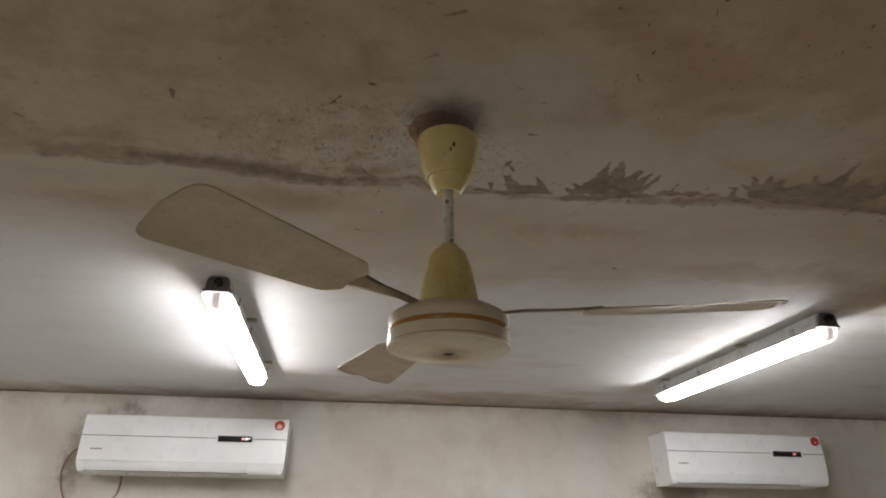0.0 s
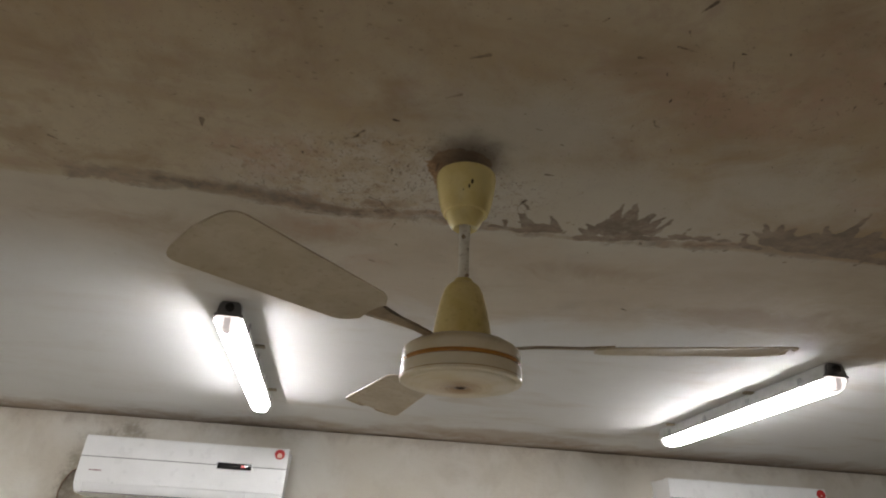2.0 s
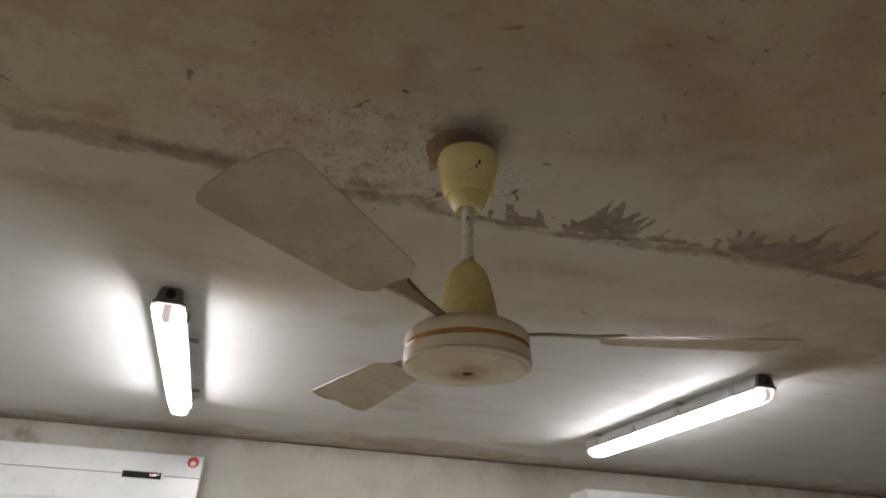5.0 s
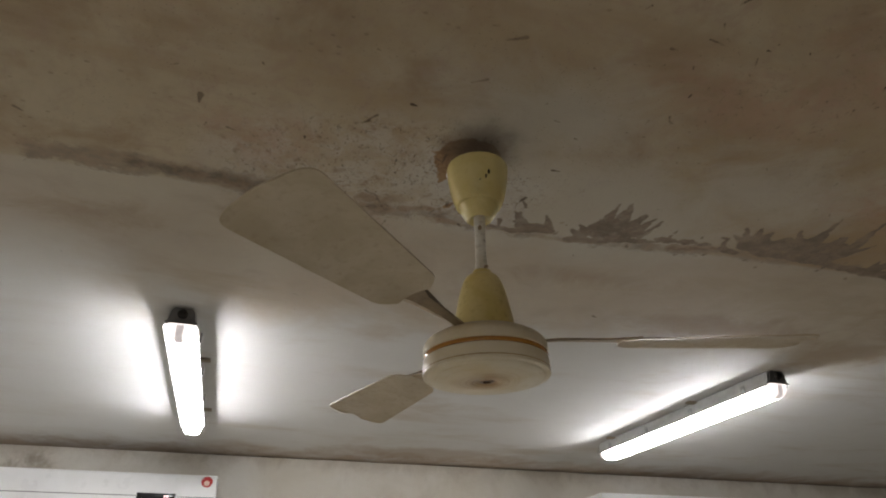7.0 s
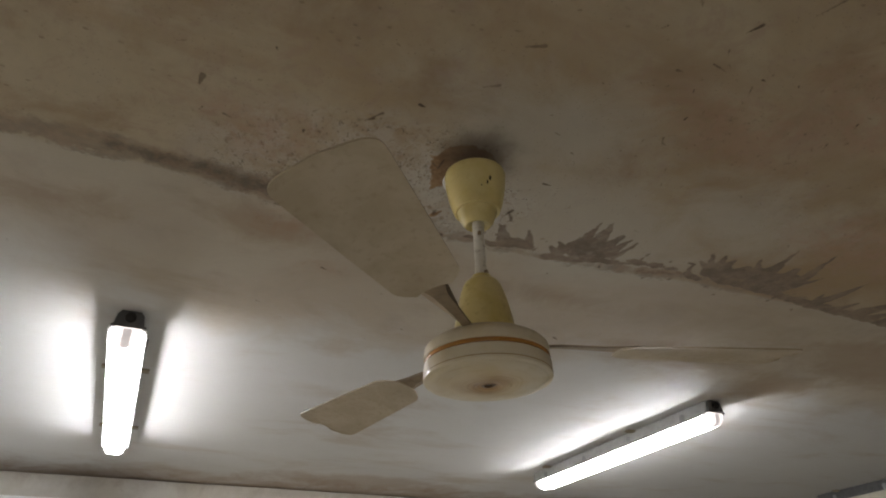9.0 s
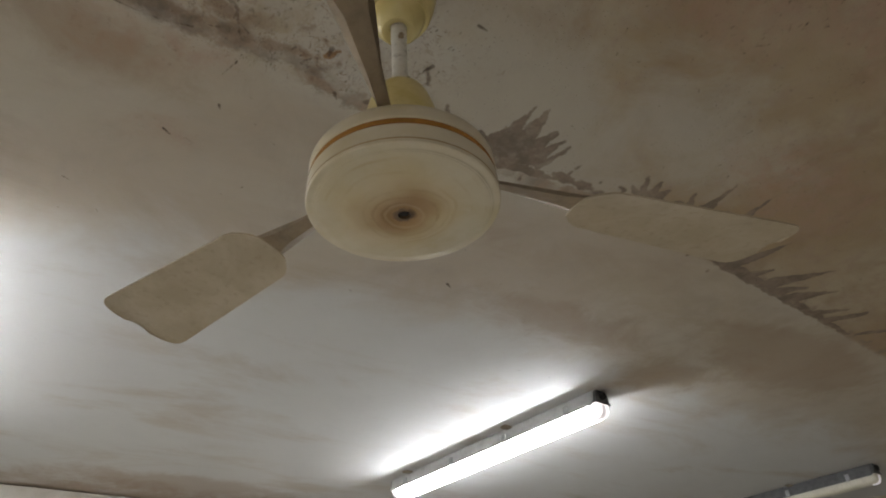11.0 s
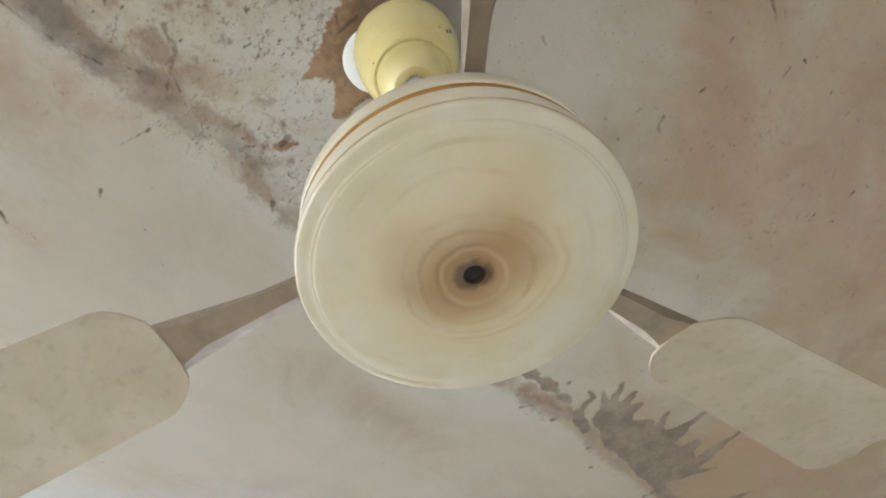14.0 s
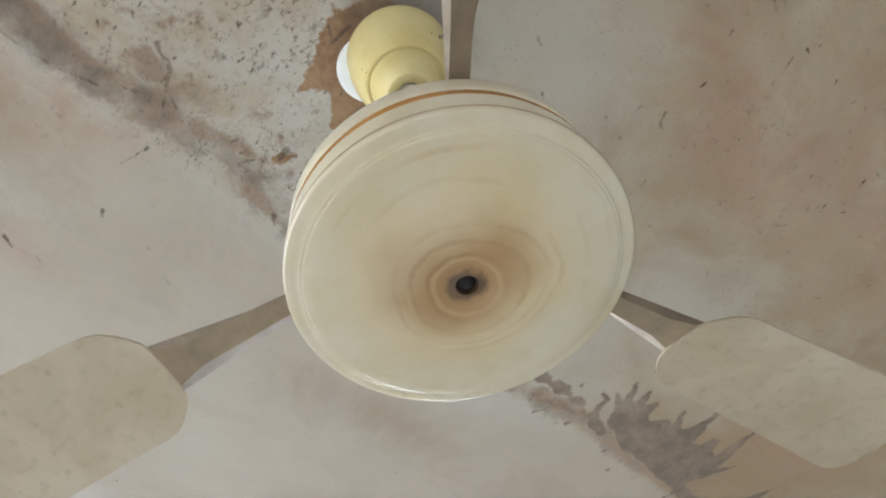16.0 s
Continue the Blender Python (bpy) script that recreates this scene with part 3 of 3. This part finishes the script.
    fleck(0.136, 0.126, 0.030, 110, 0.004)
    fleck(0.253, -0.416, 0.030, 120, 0.003)
    fleck(0.330, -0.490, 0.050, 115, 0.0022)
    fleck(-0.118, 0.288, 0.038, 105, 0.0024)
    fleck(-0.117, 0.474, 0.012, 20, 0.0018)
    fleck(-0.154, 0.474, 0.018, 30, 0.003)
    fleck(-0.102, 0.373, 0.010, 60, 0.0025)
    fleck(0.555, 0.620, 0.022, 30, 0.004)
    fleck(-0.763, 0.086, 0.016, 40, 0.004)
    fleck(0.340, -0.230, 0.040, 100, 0.0012)
    fleck(-0.141, 0.200, 0.046, 62, 0.0026)
    fleck(-0.155, 0.178, 0.012, 10, 0.0035)
    fleck(-0.030, 0.215, 0.024, 120, 0.0016)
    fleck(0.045, 0.250, 0.016, 50, 0.004)
    tan.blob(-0.165, 0.196, 0.026, 0.016)
    fleck(-0.165, 0.176, 0.020, 35, 0.0030)
    fleck(-0.128, 0.224, 0.018, 50, 0.0016)
    fleck(-0.004, 0.178, 0.016, 80, 0.0040)
    fleck(-0.055, 0.205, 0.016, 110, 0.0018)
    rng = np.random.default_rng(5)
    # flaked spots in the peeling zone and torn bits round the splashes
    for _ in range(50):
        px, py, a, h = rng.normal(-0.16, 0.15), rng.uniform(0.02, 0.23), rng.uniform(0, math.pi), rng.uniform(0.002, 0.012)
        tan.spike(px, py, px + h * math.cos(a), py + h * math.sin(a), rng.uniform(0.0015, 0.0045), 0.001)
    for _ in range(26):
        px, py, a, h = rng.uniform(0.08, 1.05), rng.uniform(0.15, 0.245), rng.uniform(0.9, 2.0), rng.uniform(0.004, 0.020)
        splash.spike(px, py, px + h * math.cos(a), py - h * math.sin(a), rng.uniform(0.0025, 0.006), 0.001)
    for _ in range(170):
        px, py = rng.normal(-0.15, 0.12), rng.uniform(0.03, 0.245)
        fleck(px, py, rng.uniform(0.002, 0.010), rng.uniform(30, 140), rng.uniform(0.0006, 0.0017))
    for _ in range(110):
        px, py = rng.uniform(-0.8, 1.3), rng.uniform(-0.75, 0.24)
        fleck(px, py, rng.uniform(0.003, 0.014), rng.uniform(0, 180), rng.uniform(0.0006, 0.0021))
    for _ in range(40):
        px, py = rng.uniform(-0.8, 1.3), rng.uniform(0.27, 0.9)
        fleck(px, py, rng.uniform(0.003, 0.016), rng.uniform(0, 180), rng.uniform(0.0006, 0.0018))
    for _ in range(80):
        px, py = rng.normal(0.42, 0.16), rng.normal(-0.24, 0.08)
        fleck(px, py, rng.uniform(0.003, 0.014), rng.uniform(20, 160), rng.uniform(0.0006, 0.0016))
    for px, py, h, a, w in ((0.271, -0.120, 0.004, 0, 0.0022), (0.237, -0.122, 0.004, 0, 0.0018), (0.343, -0.206, 0.009, 70, 0.0010), (0.345, -0.348, 0.006, 0, 0.0022),
                            (0.351, -0.361, 0.005, 60, 0.0012), (0.343, -0.322, 0.022, 62, 0.0006), (0.409, -0.359, 0.005, 40, 0.0014), (0.479, -0.203, 0.010, 120, 0.0011),
                            (0.548, -0.298, 0.014, 110, 0.0008), (0.546, -0.206, 0.012, 125, 0.0008), (0.158, -0.083, 0.008, 20, 0.0024), (-0.199, -0.045, 0.022, 130, 0.0030)):
        fleck(px, py, h, a, w)
    rough = np.clip((np.interp(x, SEAM_X, SEAM_Y) - y) / 0.03 + 0.5, 0, 1)
    return {"splash": splash.d, "strip": strip.d, "rust": rust.d, "mark": mark.d, "smudge": smudge.d, "peel": peel.d, "brown": brown.d, "tan": tan.d, "chalk": chalk.d, "damp": damp.d, "blush": blush.d, "rough": rough}


gx, gy = axis_steps(X0 - 0.2, -0.9, 2.10, X1 + 0.2, 0.0030, 0.08), axis_steps(Y0 - 0.2, -0.78, 0.92, BACK + 0.2, 0.0030, 0.08)
ceiling_mesh = grid_mesh("ceiling", gx, gy, lambda x, y: np.stack([x, y, 0 * x + H], -1), ceiling_stains)
bm = bmesh.new()
bm.from_mesh(ceiling_mesh)
top = block(X0 - 0.2, X1 + 0.2, Y0 - 0.2, BACK + 0.2, H + 0.004, H + 0.16)
spare = bpy.data.meshes.new("slab")
top.to_mesh(spare)
bm.from_mesh(spare)
bm.to_mesh(ceiling_mesh)
bm.free()
top.free()
ceiling_mesh.materials.append(CEILING)
tagged(new("ceiling", ceiling_mesh), "stained beige plaster ceiling with a grey cement seam and splashes", "ceiling", kind="structure")


def wall_stains(x, z):
    soot = Field(x, z)
    soot.blob(-1.31, 2.62, 0.055, 0.035)
    soot.blob(-1.40, 2.57, 0.07, 0.03)
    soot.blob(-1.53, 2.36, 0.035, 0.11)
    soot.spike(-1.56, 2.40, -1.585, 2.26, 0.02, 0.012)
    soot.blob(1.63, 2.25, 0.17, 0.09)
    soot.blob(1.68, 2.265, 0.14, 0.09)
    soot.blob(1.535, 2.285, 0.03, 0.05)
    soot.spike(1.62, 2.24, 1.63, 2.15, 0.05, 0.02)
    return {"soot": soot.d}


wx, wz = axis_steps(X0 - 0.2, -1.9, 3.0, X1 + 0.2, 0.03, 0.1), axis_steps(0, 2.0, 2.69, 2.694, 0.02, 0.1)
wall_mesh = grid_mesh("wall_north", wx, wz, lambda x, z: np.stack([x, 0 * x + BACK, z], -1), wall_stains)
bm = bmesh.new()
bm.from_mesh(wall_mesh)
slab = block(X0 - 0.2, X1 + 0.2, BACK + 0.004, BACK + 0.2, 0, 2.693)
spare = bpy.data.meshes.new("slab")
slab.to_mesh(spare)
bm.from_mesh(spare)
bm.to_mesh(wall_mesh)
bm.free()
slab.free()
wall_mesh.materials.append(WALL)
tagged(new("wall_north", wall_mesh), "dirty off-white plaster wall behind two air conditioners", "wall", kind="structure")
for name, args in (("wall_west", (X0 - 0.2, X0, Y0, BACK, 0, H - 0.002)), ("wall_east", (X1, X1 + 0.2, Y0, BACK, 0, H - 0.002)),
                   ("wall_south", (X0 - 0.2, X1 + 0.2, Y0 - 0.2, Y0, 0, H - 0.002))):
    tagged(part(name, block(*args), WALL, None), "plain off-white plaster wall", "wall", kind="structure")
tagged(part("floor", block(X0 - 0.2, X1 + 0.2, Y0 - 0.2, BACK + 0.2, -0.12, -0.002), FLOOR, None), "plain pale cream terrazzo floor", "floor", kind="structure")


# ---- ceiling fans ----
def ceiling_fan(x, y, first_blade, tilt_x, tilt_y):
    """A three-bladed fan hung from the ceiling; heights count down from the plaster."""
    fan = new("ceiling_fan")
    fan.matrix_basis = pose(x, y, H, tilt_x, tilt_y, 0)
    part("hook_plate", lathe([(0, -0.037), (0.030, -0.037), (0.0355, -0.0345), (0.0362, -0.031), (0.0345, -0.029), (0.010, -0.0285), (0.010, -0.0005), (0, -0.0005)], 40), WHITE, fan, "round white plastic plate under the hook").location = (-0.011, 0.029, 0)
    part("canopy", lathe([(0.040, -0.030), (0.0505, -0.0345), (0.0530, -0.0365), (0.0540, -0.040), (0.0538, -0.046), (0.0522, -0.062), (0.0495, -0.080),
                          (0.0460, -0.096), (0.0425, -0.108), (0.0395, -0.1150), (0.0370, -0.1165), (0.0345, -0.1160), (0.0335, -0.1180), (0.0320, -0.124), (0.0280, -0.134),
                          (0.0235, -0.1405), (0.0205, -0.1430), (0.0170, -0.1425), (0.0130, -0.1400), (0.0106, -0.1385), (0.0102, -0.120)]), CANOPY, fan, "yellowed cream cup with small chips")
    rod = part("downrod", lathe([(0.0098, -0.02), (0.0098, -0.160), (0.0092, -0.162), (0.0092, -0.224), (0.0100, -0.226), (0.0100, -0.246), (0.0092, -0.248), (0.0092, -0.26)], 28), ROD, fan, "white painted steel rod, chipped")
    for z, turn in ((-0.163, 250), (-0.236, 290)):
        bolt = part("bolt", lathe([(0, 0.0035), (0.003, 0.003), (0.0036, 0), (0.0036, -0.004), (0, -0.004)], 12), IRON, rod)
        bolt.matrix_basis = pose(0.0105 * math.cos(radians(turn)), 0.0105 * math.sin(radians(turn)), z, 0, 90, turn)
    part("motor_cover", lathe([(0.0105, -0.240), (0.0150, -0.2410), (0.0165, -0.2440), (0.0170, -0.2480), (0.0225, -0.2500), (0.0275, -0.2545), (0.0315, -0.2620), (0.0355, -0.2740),
                               (0.0395, -0.2900), (0.0430, -0.3080), (0.0460, -0.3260), (0.0485, -0.3420), (0.0490, -0.3500), (0.0440, -0.3520)]), BELL, fan, "grimy yellow bell over the motor")
    body = part("motor_housing", lathe([(0.030, -0.3500), (0.060, -0.3515), (0.078, -0.3570), (0.0895, -0.3640), (0.0940, -0.3690), (0.0955, -0.3730), (0.0958, -0.3848), (0.0945, -0.3864), (0.0925, -0.3868),
                                        (0.0925, -0.3930), (0.0940, -0.3934), (0.0958, -0.3946), (0.0965, -0.4000), (0.0968, -0.4140), (0.0968, -0.4164), (0.0966, -0.4171), (0.0962, -0.4176), (0.0955, -0.4179), (0.0920, -0.4183), (0.0895, -0.4187),
                                        (0.0888, -0.4192), (0.0884, -0.4198), (0.0872, -0.4200), (0.0868, -0.4205), (0.0860, -0.4208), (0.0800, -0.4217), (0.0700, -0.4231), (0.0500, -0.4252), (0.0300, -0.4266),
                                        (0.0180, -0.4264), (0.0150, -0.4248), (0.0120, -0.4244), (0.0080, -0.4252), (0.0064, -0.4256), (0.0058, -0.4205), (0, -0.4205)], 96), HOUSING, fan, "round cream enamel motor housing with brown grime")
    part("trim_band", lathe([(0.0925, -0.3865), (0.0950, -0.3869), (0.0957, -0.3900), (0.0953, -0.3928), (0.0925, -0.3932)], 96), GOLD, body, "worn gold line")
    part("seam_line", lathe([(0.0967, -0.4118), (0.0972, -0.4124), (0.0972, -0.4134), (0.0966, -0.4140)], 96), GRIME, body, "thin brown grime line")
    part("hub_plug", lathe([(0, -0.4242), (0.0035, -0.4242), (0.0050, -0.4232), (0.0054, -0.4212), (0.0054, -0.4206)], 20), DARK, body, "dark plug at the centre")
    for k in range(3):
        turn = first_blade + 120 * k
        bm = bmesh.new()
        length = 0.288
        stations = [0, 0.008, 0.02, 0.04, 0.07, 0.10] + [0.18 + 0.09 * i for i in range(9)] + [0.93, 0.95, 0.965, 0.978, 0.988, 0.995, 1.0]
        rows = []
        for u in stations:
            half = 0.044 + 0.020 * u
            half *= math.sqrt(max(0.0, 1 - ((u - 0.90) / 0.1003) ** 2.6)) ** 0.5 if u > 0.90 else 1
            half *= 1 - 0.45 * (max(0, 0.10 - u) / 0.10) ** 2
            row = []
            for s in (-1, -0.6, 0, 0.6, 1):
                row.append((0.212 + length * u, half * s, 0.004 * (1 - s * s) - 0.002))
            rows.append(row)
        vs = [[(bm.verts.new(p), bm.verts.new((p[0], p[1], p[2] - 0.0022))) for p in row] for row in rows]
        for a, b in zip(vs, vs[1:]):
            for j in range(4):
                bm.faces.new((a[j][0], b[j][0], b[j + 1][0], a[j + 1][0]))
                bm.faces.new((a[j][1], a[j + 1][1], b[j + 1][1], b[j][1]))
            bm.faces.new((a[0][0], a[0][1], b[0][1], b[0][0]))
            bm.faces.new((a[4][0], b[4][0], b[4][1], a[4][1]))
        for row in (vs[0], vs[-1]):
            for j in range(4):
                bm.faces.new((row[j][0], row[j + 1][0], row[j + 1][1], row[j][1]))
        bmesh.ops.remove_doubles(bm, verts=bm.verts[:], dist=1e-5)
        blade = part("blade", bm, BLADE, fan, "dusty cream sheet-metal blade")
        blade.matrix_basis = pose(0, 0, -0.362, 0, 0, turn) @ pose(0, 0, 0, 11, 0, 0)
        arm = prism([(0.070, 0.0), (0.085, 0.003), (0.120, 0.005), (0.190, 0.003), (0.240, 0.0035), (0.240, 0.0005), (0.190, 0.0), (0.120, 0.001), (0.085, -0.001), (0.070, -0.004)], -0.012, 0.012, "y")
        for v in arm.verts:
            v.co.y *= 0.52 + 2.2 * max(0, (v.co.x - 0.175) / 0.1)
        part("blade_iron", arm, IRON, blade, "dirty dark steel bracket")
    return tagged(fan, "old cream three-bladed ceiling fan with yellowed cup and gold band", "ceiling fan", "ceiling fans")


ceiling_fan(0, 0, 225, 1.0, -0.7)
ceiling_fan(2.42, 0.11, 0, 0, 0)


# ---- tube lights ----
def tube_light(x, y, turn, lit, label):
    """A weatherproof fitting on the ceiling; it runs along y from its end at (x, y)."""
    lamp = new("tube_light")
    lamp.matrix_basis = pose(x, y, H, 0, 0, turn)
    L = 1.14
    part("base", prism([(-0.027, -0.0005), (0.027, -0.0005), (0.034, -0.010), (0.0385, -0.038), (0.0440, -0.0415), (0.0450, -0.0538), (0.0430, -0.0538), (0.0420, -0.0455), (-0.0420, -0.0455), (-0.0430, -0.0538), (-0.0450, -0.0538), (-0.0440, -0.0415), (-0.0385, -0.038), (-0.034, -0.010)], 0.010, L - 0.010, "y"), BASE_GREY if lit else BASE_DARK, lamp, "grey plastic base tray")
    for y0, y1 in ((0.0, 0.0098), (L - 0.0098, L)):
        part("end_cap", prism([(-0.022, -0.0006), (0.022, -0.0006), (0.030, -0.010), (0.035, -0.038), (0.0415, -0.0405), (0.0415, -0.0453), (-0.0415, -0.0453), (-0.0415, -0.0405), (-0.035, -0.038), (-0.030, -0.010)], y0, y1, "y"), BASE_DARK, lamp, "dirty dark end of the base")
    gland = part("cable_gland", lathe([(0, 0.012), (0.010, 0.012), (0.013, 0.008), (0.013, 0), (0, 0)], 20), DARK, lamp, "black cable entry")
    gland.matrix_basis = pose(0, 0.0, -0.020, 90, 0, 0)
    section = [(-0.0415, -0.0460), (-0.0410, -0.056), (-0.0375, -0.072), (-0.0315, -0.083), (-0.0230, -0.0895), (0, -0.0920), (0.0230, -0.0895), (0.0315, -0.083), (0.0375, -0.072), (0.0410, -0.056), (0.0415, -0.0460)]
    section = [(0.95 * u, -0.046 + 0.90 * (v + 0.046)) for u, v in section]
    def trough(name, stations, mat, note):
        bm = bmesh.new()
        rows = [[bm.verts.new((0.94 * u * (0.55 + 0.45 * k), s, -0.046 + (v + 0.046) * k)) for u, v in section] for s, k in stations]
        n = len(section)
        for a, b in zip(rows, rows[1:]):
            for i in range(n):
                bm.faces.new((a[i], a[(i + 1) % n], b[(i + 1) % n], b[i]))
        bm.faces.new(rows[0])
        bm.faces.new(rows[-1])
        return part(name, bm, mat, lamp, note, 50)
    trough("diffuser", [(0.030, 1.0), (L - 0.12, 1.0), (L - 0.070, 0.96), (L - 0.036, 0.86)], DIFFUSER_ON if lit else DIFFUSER_OFF, "glowing white diffuser" if lit else "yellowed unlit diffuser")
    near = [(0.001, 0.45), (0.005, 0.75), (0.012, 0.92), (0.020, 0.985), (0.0298, 1.0)]
    far = [(L - 0.0358, 0.86), (L - 0.024, 0.80), (L - 0.012, 0.70), (L - 0.004, 0.56), (L - 0.001, 0.42)]
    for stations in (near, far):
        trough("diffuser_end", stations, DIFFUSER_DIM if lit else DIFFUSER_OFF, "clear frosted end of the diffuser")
    part("lamp_holder", prism([(0.0002, -0.0496), (0.0002, -0.0658), (0.004, -0.0784), (0.012, -0.0856), (0.020, -0.0881), (0.038, -0.0887), (0.038, -0.0766), (0.012, -0.0586)], -0.010, 0.010), HOLDER_GLOW, lamp, "grey lamp holder with a faint added glow")
    for s in (-1, 1):
        for v in (0.12, 0.42, 0.72, 1.02):
            c = part("clip", block(-0.0025, 0.0025, v - 0.010, v + 0.010, -0.052, -0.024, 0.001), STEEL, lamp)
            c.location = (s * 0.0470, 0, 0)
    for v in (0.40, 1.00):
        part("mounting_bracket", block(-0.066, 0.066, v - 0.013, v + 0.013, -0.009, -0.0008, 0.002), BRACKET, lamp, "tan mounting strap")
    return tagged(lamp, label, "tube light", "tube lights on the ceiling")


LIT = "lit weatherproof fluorescent fitting with grey base, glowing white"
tube_light(-0.550, 0.850, 1.1, True, LIT)
tube_light(1.374, 0.880, 2.6, True, LIT)
tube_light(3.225, 0.84, 1.5, False, "unlit fluorescent fitting with dark base and yellowed diffuser")
# the next of the row
tube_light(-2.50, 0.86, 1.0, True, LIT)
# unseen fitting added further back in the room to brighten the fan's near side
tube_light(-1.60, -3.45, 1.0, True, LIT)


# ---- air conditioners ----
def air_conditioner(x0, x1, label, shift, glare_size, ink):
    """A wall unit; it hangs on the wall between x0 and x1."""
    unit = new("air_conditioner")
    unit.matrix_basis = Matrix.LocRotScale(((x0 + x1) / 2, BACK, 2.279), None, (1, 1, 0.972))
    w = (x1 - x0) / 2
    f = -BACK - 0.04
    def flat(y):
        return 2.531 + (y - 2.531) * 0.4 if y < 2.57 else y
    def yz(*pts):
        return [(y - BACK if y > 2.68 else flat(y) + f, z - 2.262) for y, z in pts]
    e = 0.0015
    body = prism(yz((BACK - 0.001, 2.269), (2.585, 2.269), (2.548, 2.2735), (2.535, 2.285), (2.530, 2.40), (2.538, 2.50), (2.560, 2.541), (2.60, 2.5475), (BACK - 0.001, 2.5475)), -w - 0.006, w + 0.002)
    for v in body.verts:
        if v.co.y < -0.05:
            v.co.x *= (w - 0.004) / (w + 0.006)
    def rounded(shape):
        for v in shape.verts:
            if abs(v.co.x) > w - 0.02 and v.co.z < 0.075:
                v.co.x -= math.copysign(0.020 * ((0.075 - v.co.z) / 0.075) ** 2, v.co.x)
        return shape
    part("body", rounded(body), AC_WHITE, unit, "white plastic casing")
    upper = prism(yz((2.600, 2.550), (2.563, 2.5495), (2.550, 2.546), (2.542, 2.538), (2.530, 2.490), (2.520, 2.4470), (2.538, 2.4470), (2.565, 2.53), (2.600, 2.547)), -w, w)
    part("upper_panel", upper, AC_WHITE, unit)
    lower = prism(yz((2.5192, 2.4435), (2.515, 2.42), (2.511, 2.385), (2.509, 2.350), (2.5095, 2.3245), (2.530, 2.3245), (2.530, 2.40), (2.538, 2.4435)), -w, w)
    part("lower_panel", lower, AC_WHITE, unit)
    part("groove", block(-w + 0.003, w - 0.003, 2.5285 + f, 2.5300 + f, 2.4430 - 2.262, 2.4475 - 2.262), INK, unit, "dark joint between the panels")
    sill = yz((2.5098, 2.3230), (2.511, 2.310), (2.516, 2.295), (2.526, 2.281), (2.545, 2.2735), (2.575, 2.2715), (2.575, 2.276), (2.540, 2.290), (2.530, 2.3230))
    left, right = -w + 0.040, w - 0.175
    part("side_trim", rounded(prism(sill, -w, left - 0.0015)), AC_WHITE, unit)
    part("side_trim", rounded(prism(sill, right + 0.0015, w)), AC_WHITE, unit)
    flap = prism(yz((2.5105, 2.3222), (2.5118, 2.310), (2.5168, 2.2955), (2.5265, 2.2825), (2.534, 2.2785), (2.536, 2.284), (2.528, 2.2955), (2.522, 2.3222)), left, right)
    part("louvre_flap", flap, AC_GREY, unit, "closed pale louvre")
    part("outlet", block(left, right, 2.5303 + f, 2.548 + f, 2.2752 - 2.262, 2.2790 - 2.262), INK, unit, "dark air outlet slot")
    face = 2.5256 + f
    sx = w - 0.335 + shift
    part("display_frame", block(sx - 0.004, sx + 0.170, face - 0.0045, face + 0.016, 0.1625, 0.1985, 0.002), WHITE, unit, "white frame of the display")
    disp = part("display", block(sx, sx + 0.166, face - 0.007, face + 0.014, 0.1655, 0.1955, 0.0015), BLACK_GLOSS, unit, "black display window")
    for k in range(2):
        part("digit", block(sx + 0.117 + 0.011 * k, sx + 0.1235 + 0.011 * k, face - 0.0078, face - 0.0068, 0.176, 0.186), LED, disp, "red lit digit")
    # round sticker on the slanting upper panel
    st = new_disc(0.0255)
    sticker = part("sticker", st, RED, unit, "round red sticker")
    sticker.matrix_basis = pose(w - 0.043 + shift * 0.4, 2.5327 + f, 0.256, 90 - 6, 0, 0)
    # glare on the sticker, painted as a pale disc
    pale = part("glare_disc", new_disc(glare_size), STICKER_GLARE, sticker, "pale glare painted on the sticker")
    pale.location = (0.0, -0.007, 0.0012)
    for k, s in enumerate((0.010, 0.014, 0.012, 0.010)):
        part("logo_bar", block(-w + 0.055 + 0.0148 * k, -w + 0.055 + 0.0148 * k + s, 2.5220 + f, 2.5250 + f, 0.1155, 0.1205), ink, unit)
    return tagged(unit, label, "air conditioner", "wall air conditioners")


def new_disc(r):
    bm = bmesh.new()
    bmesh.ops.create_cone(bm, cap_ends=True, segments=40, radius1=r, radius2=r, depth=0.0016)
    return bm


air_conditioner(-1.448, -0.470, "white wall air conditioner, closed louvre, red sticker with painted pale glare", 0.0, 0.0125, RED_INK)
air_conditioner(1.540, 2.452, "white wall air conditioner, closed louvre, plain red round sticker", 0.03, 0.005, INK)

# cable looping down out of the first unit
loop = []
for i in range(41):
    a = math.pi * i / 40
    loop.append((-1.435 - 0.145 * math.cos(a) + 0.01 * math.sin(3 * a), BACK - 0.006, 2.30 - 0.185 * math.sin(a) ** 0.8))
loop = [(-1.50, BACK - 0.006, 2.43), (-1.545, BACK - 0.006, 2.40), (-1.572, BACK - 0.006, 2.35)] + loop
tagged(part("cable", tube(loop, 0.0045), CABLE, None), "brown cable looping down the wall below the unit", "cable")
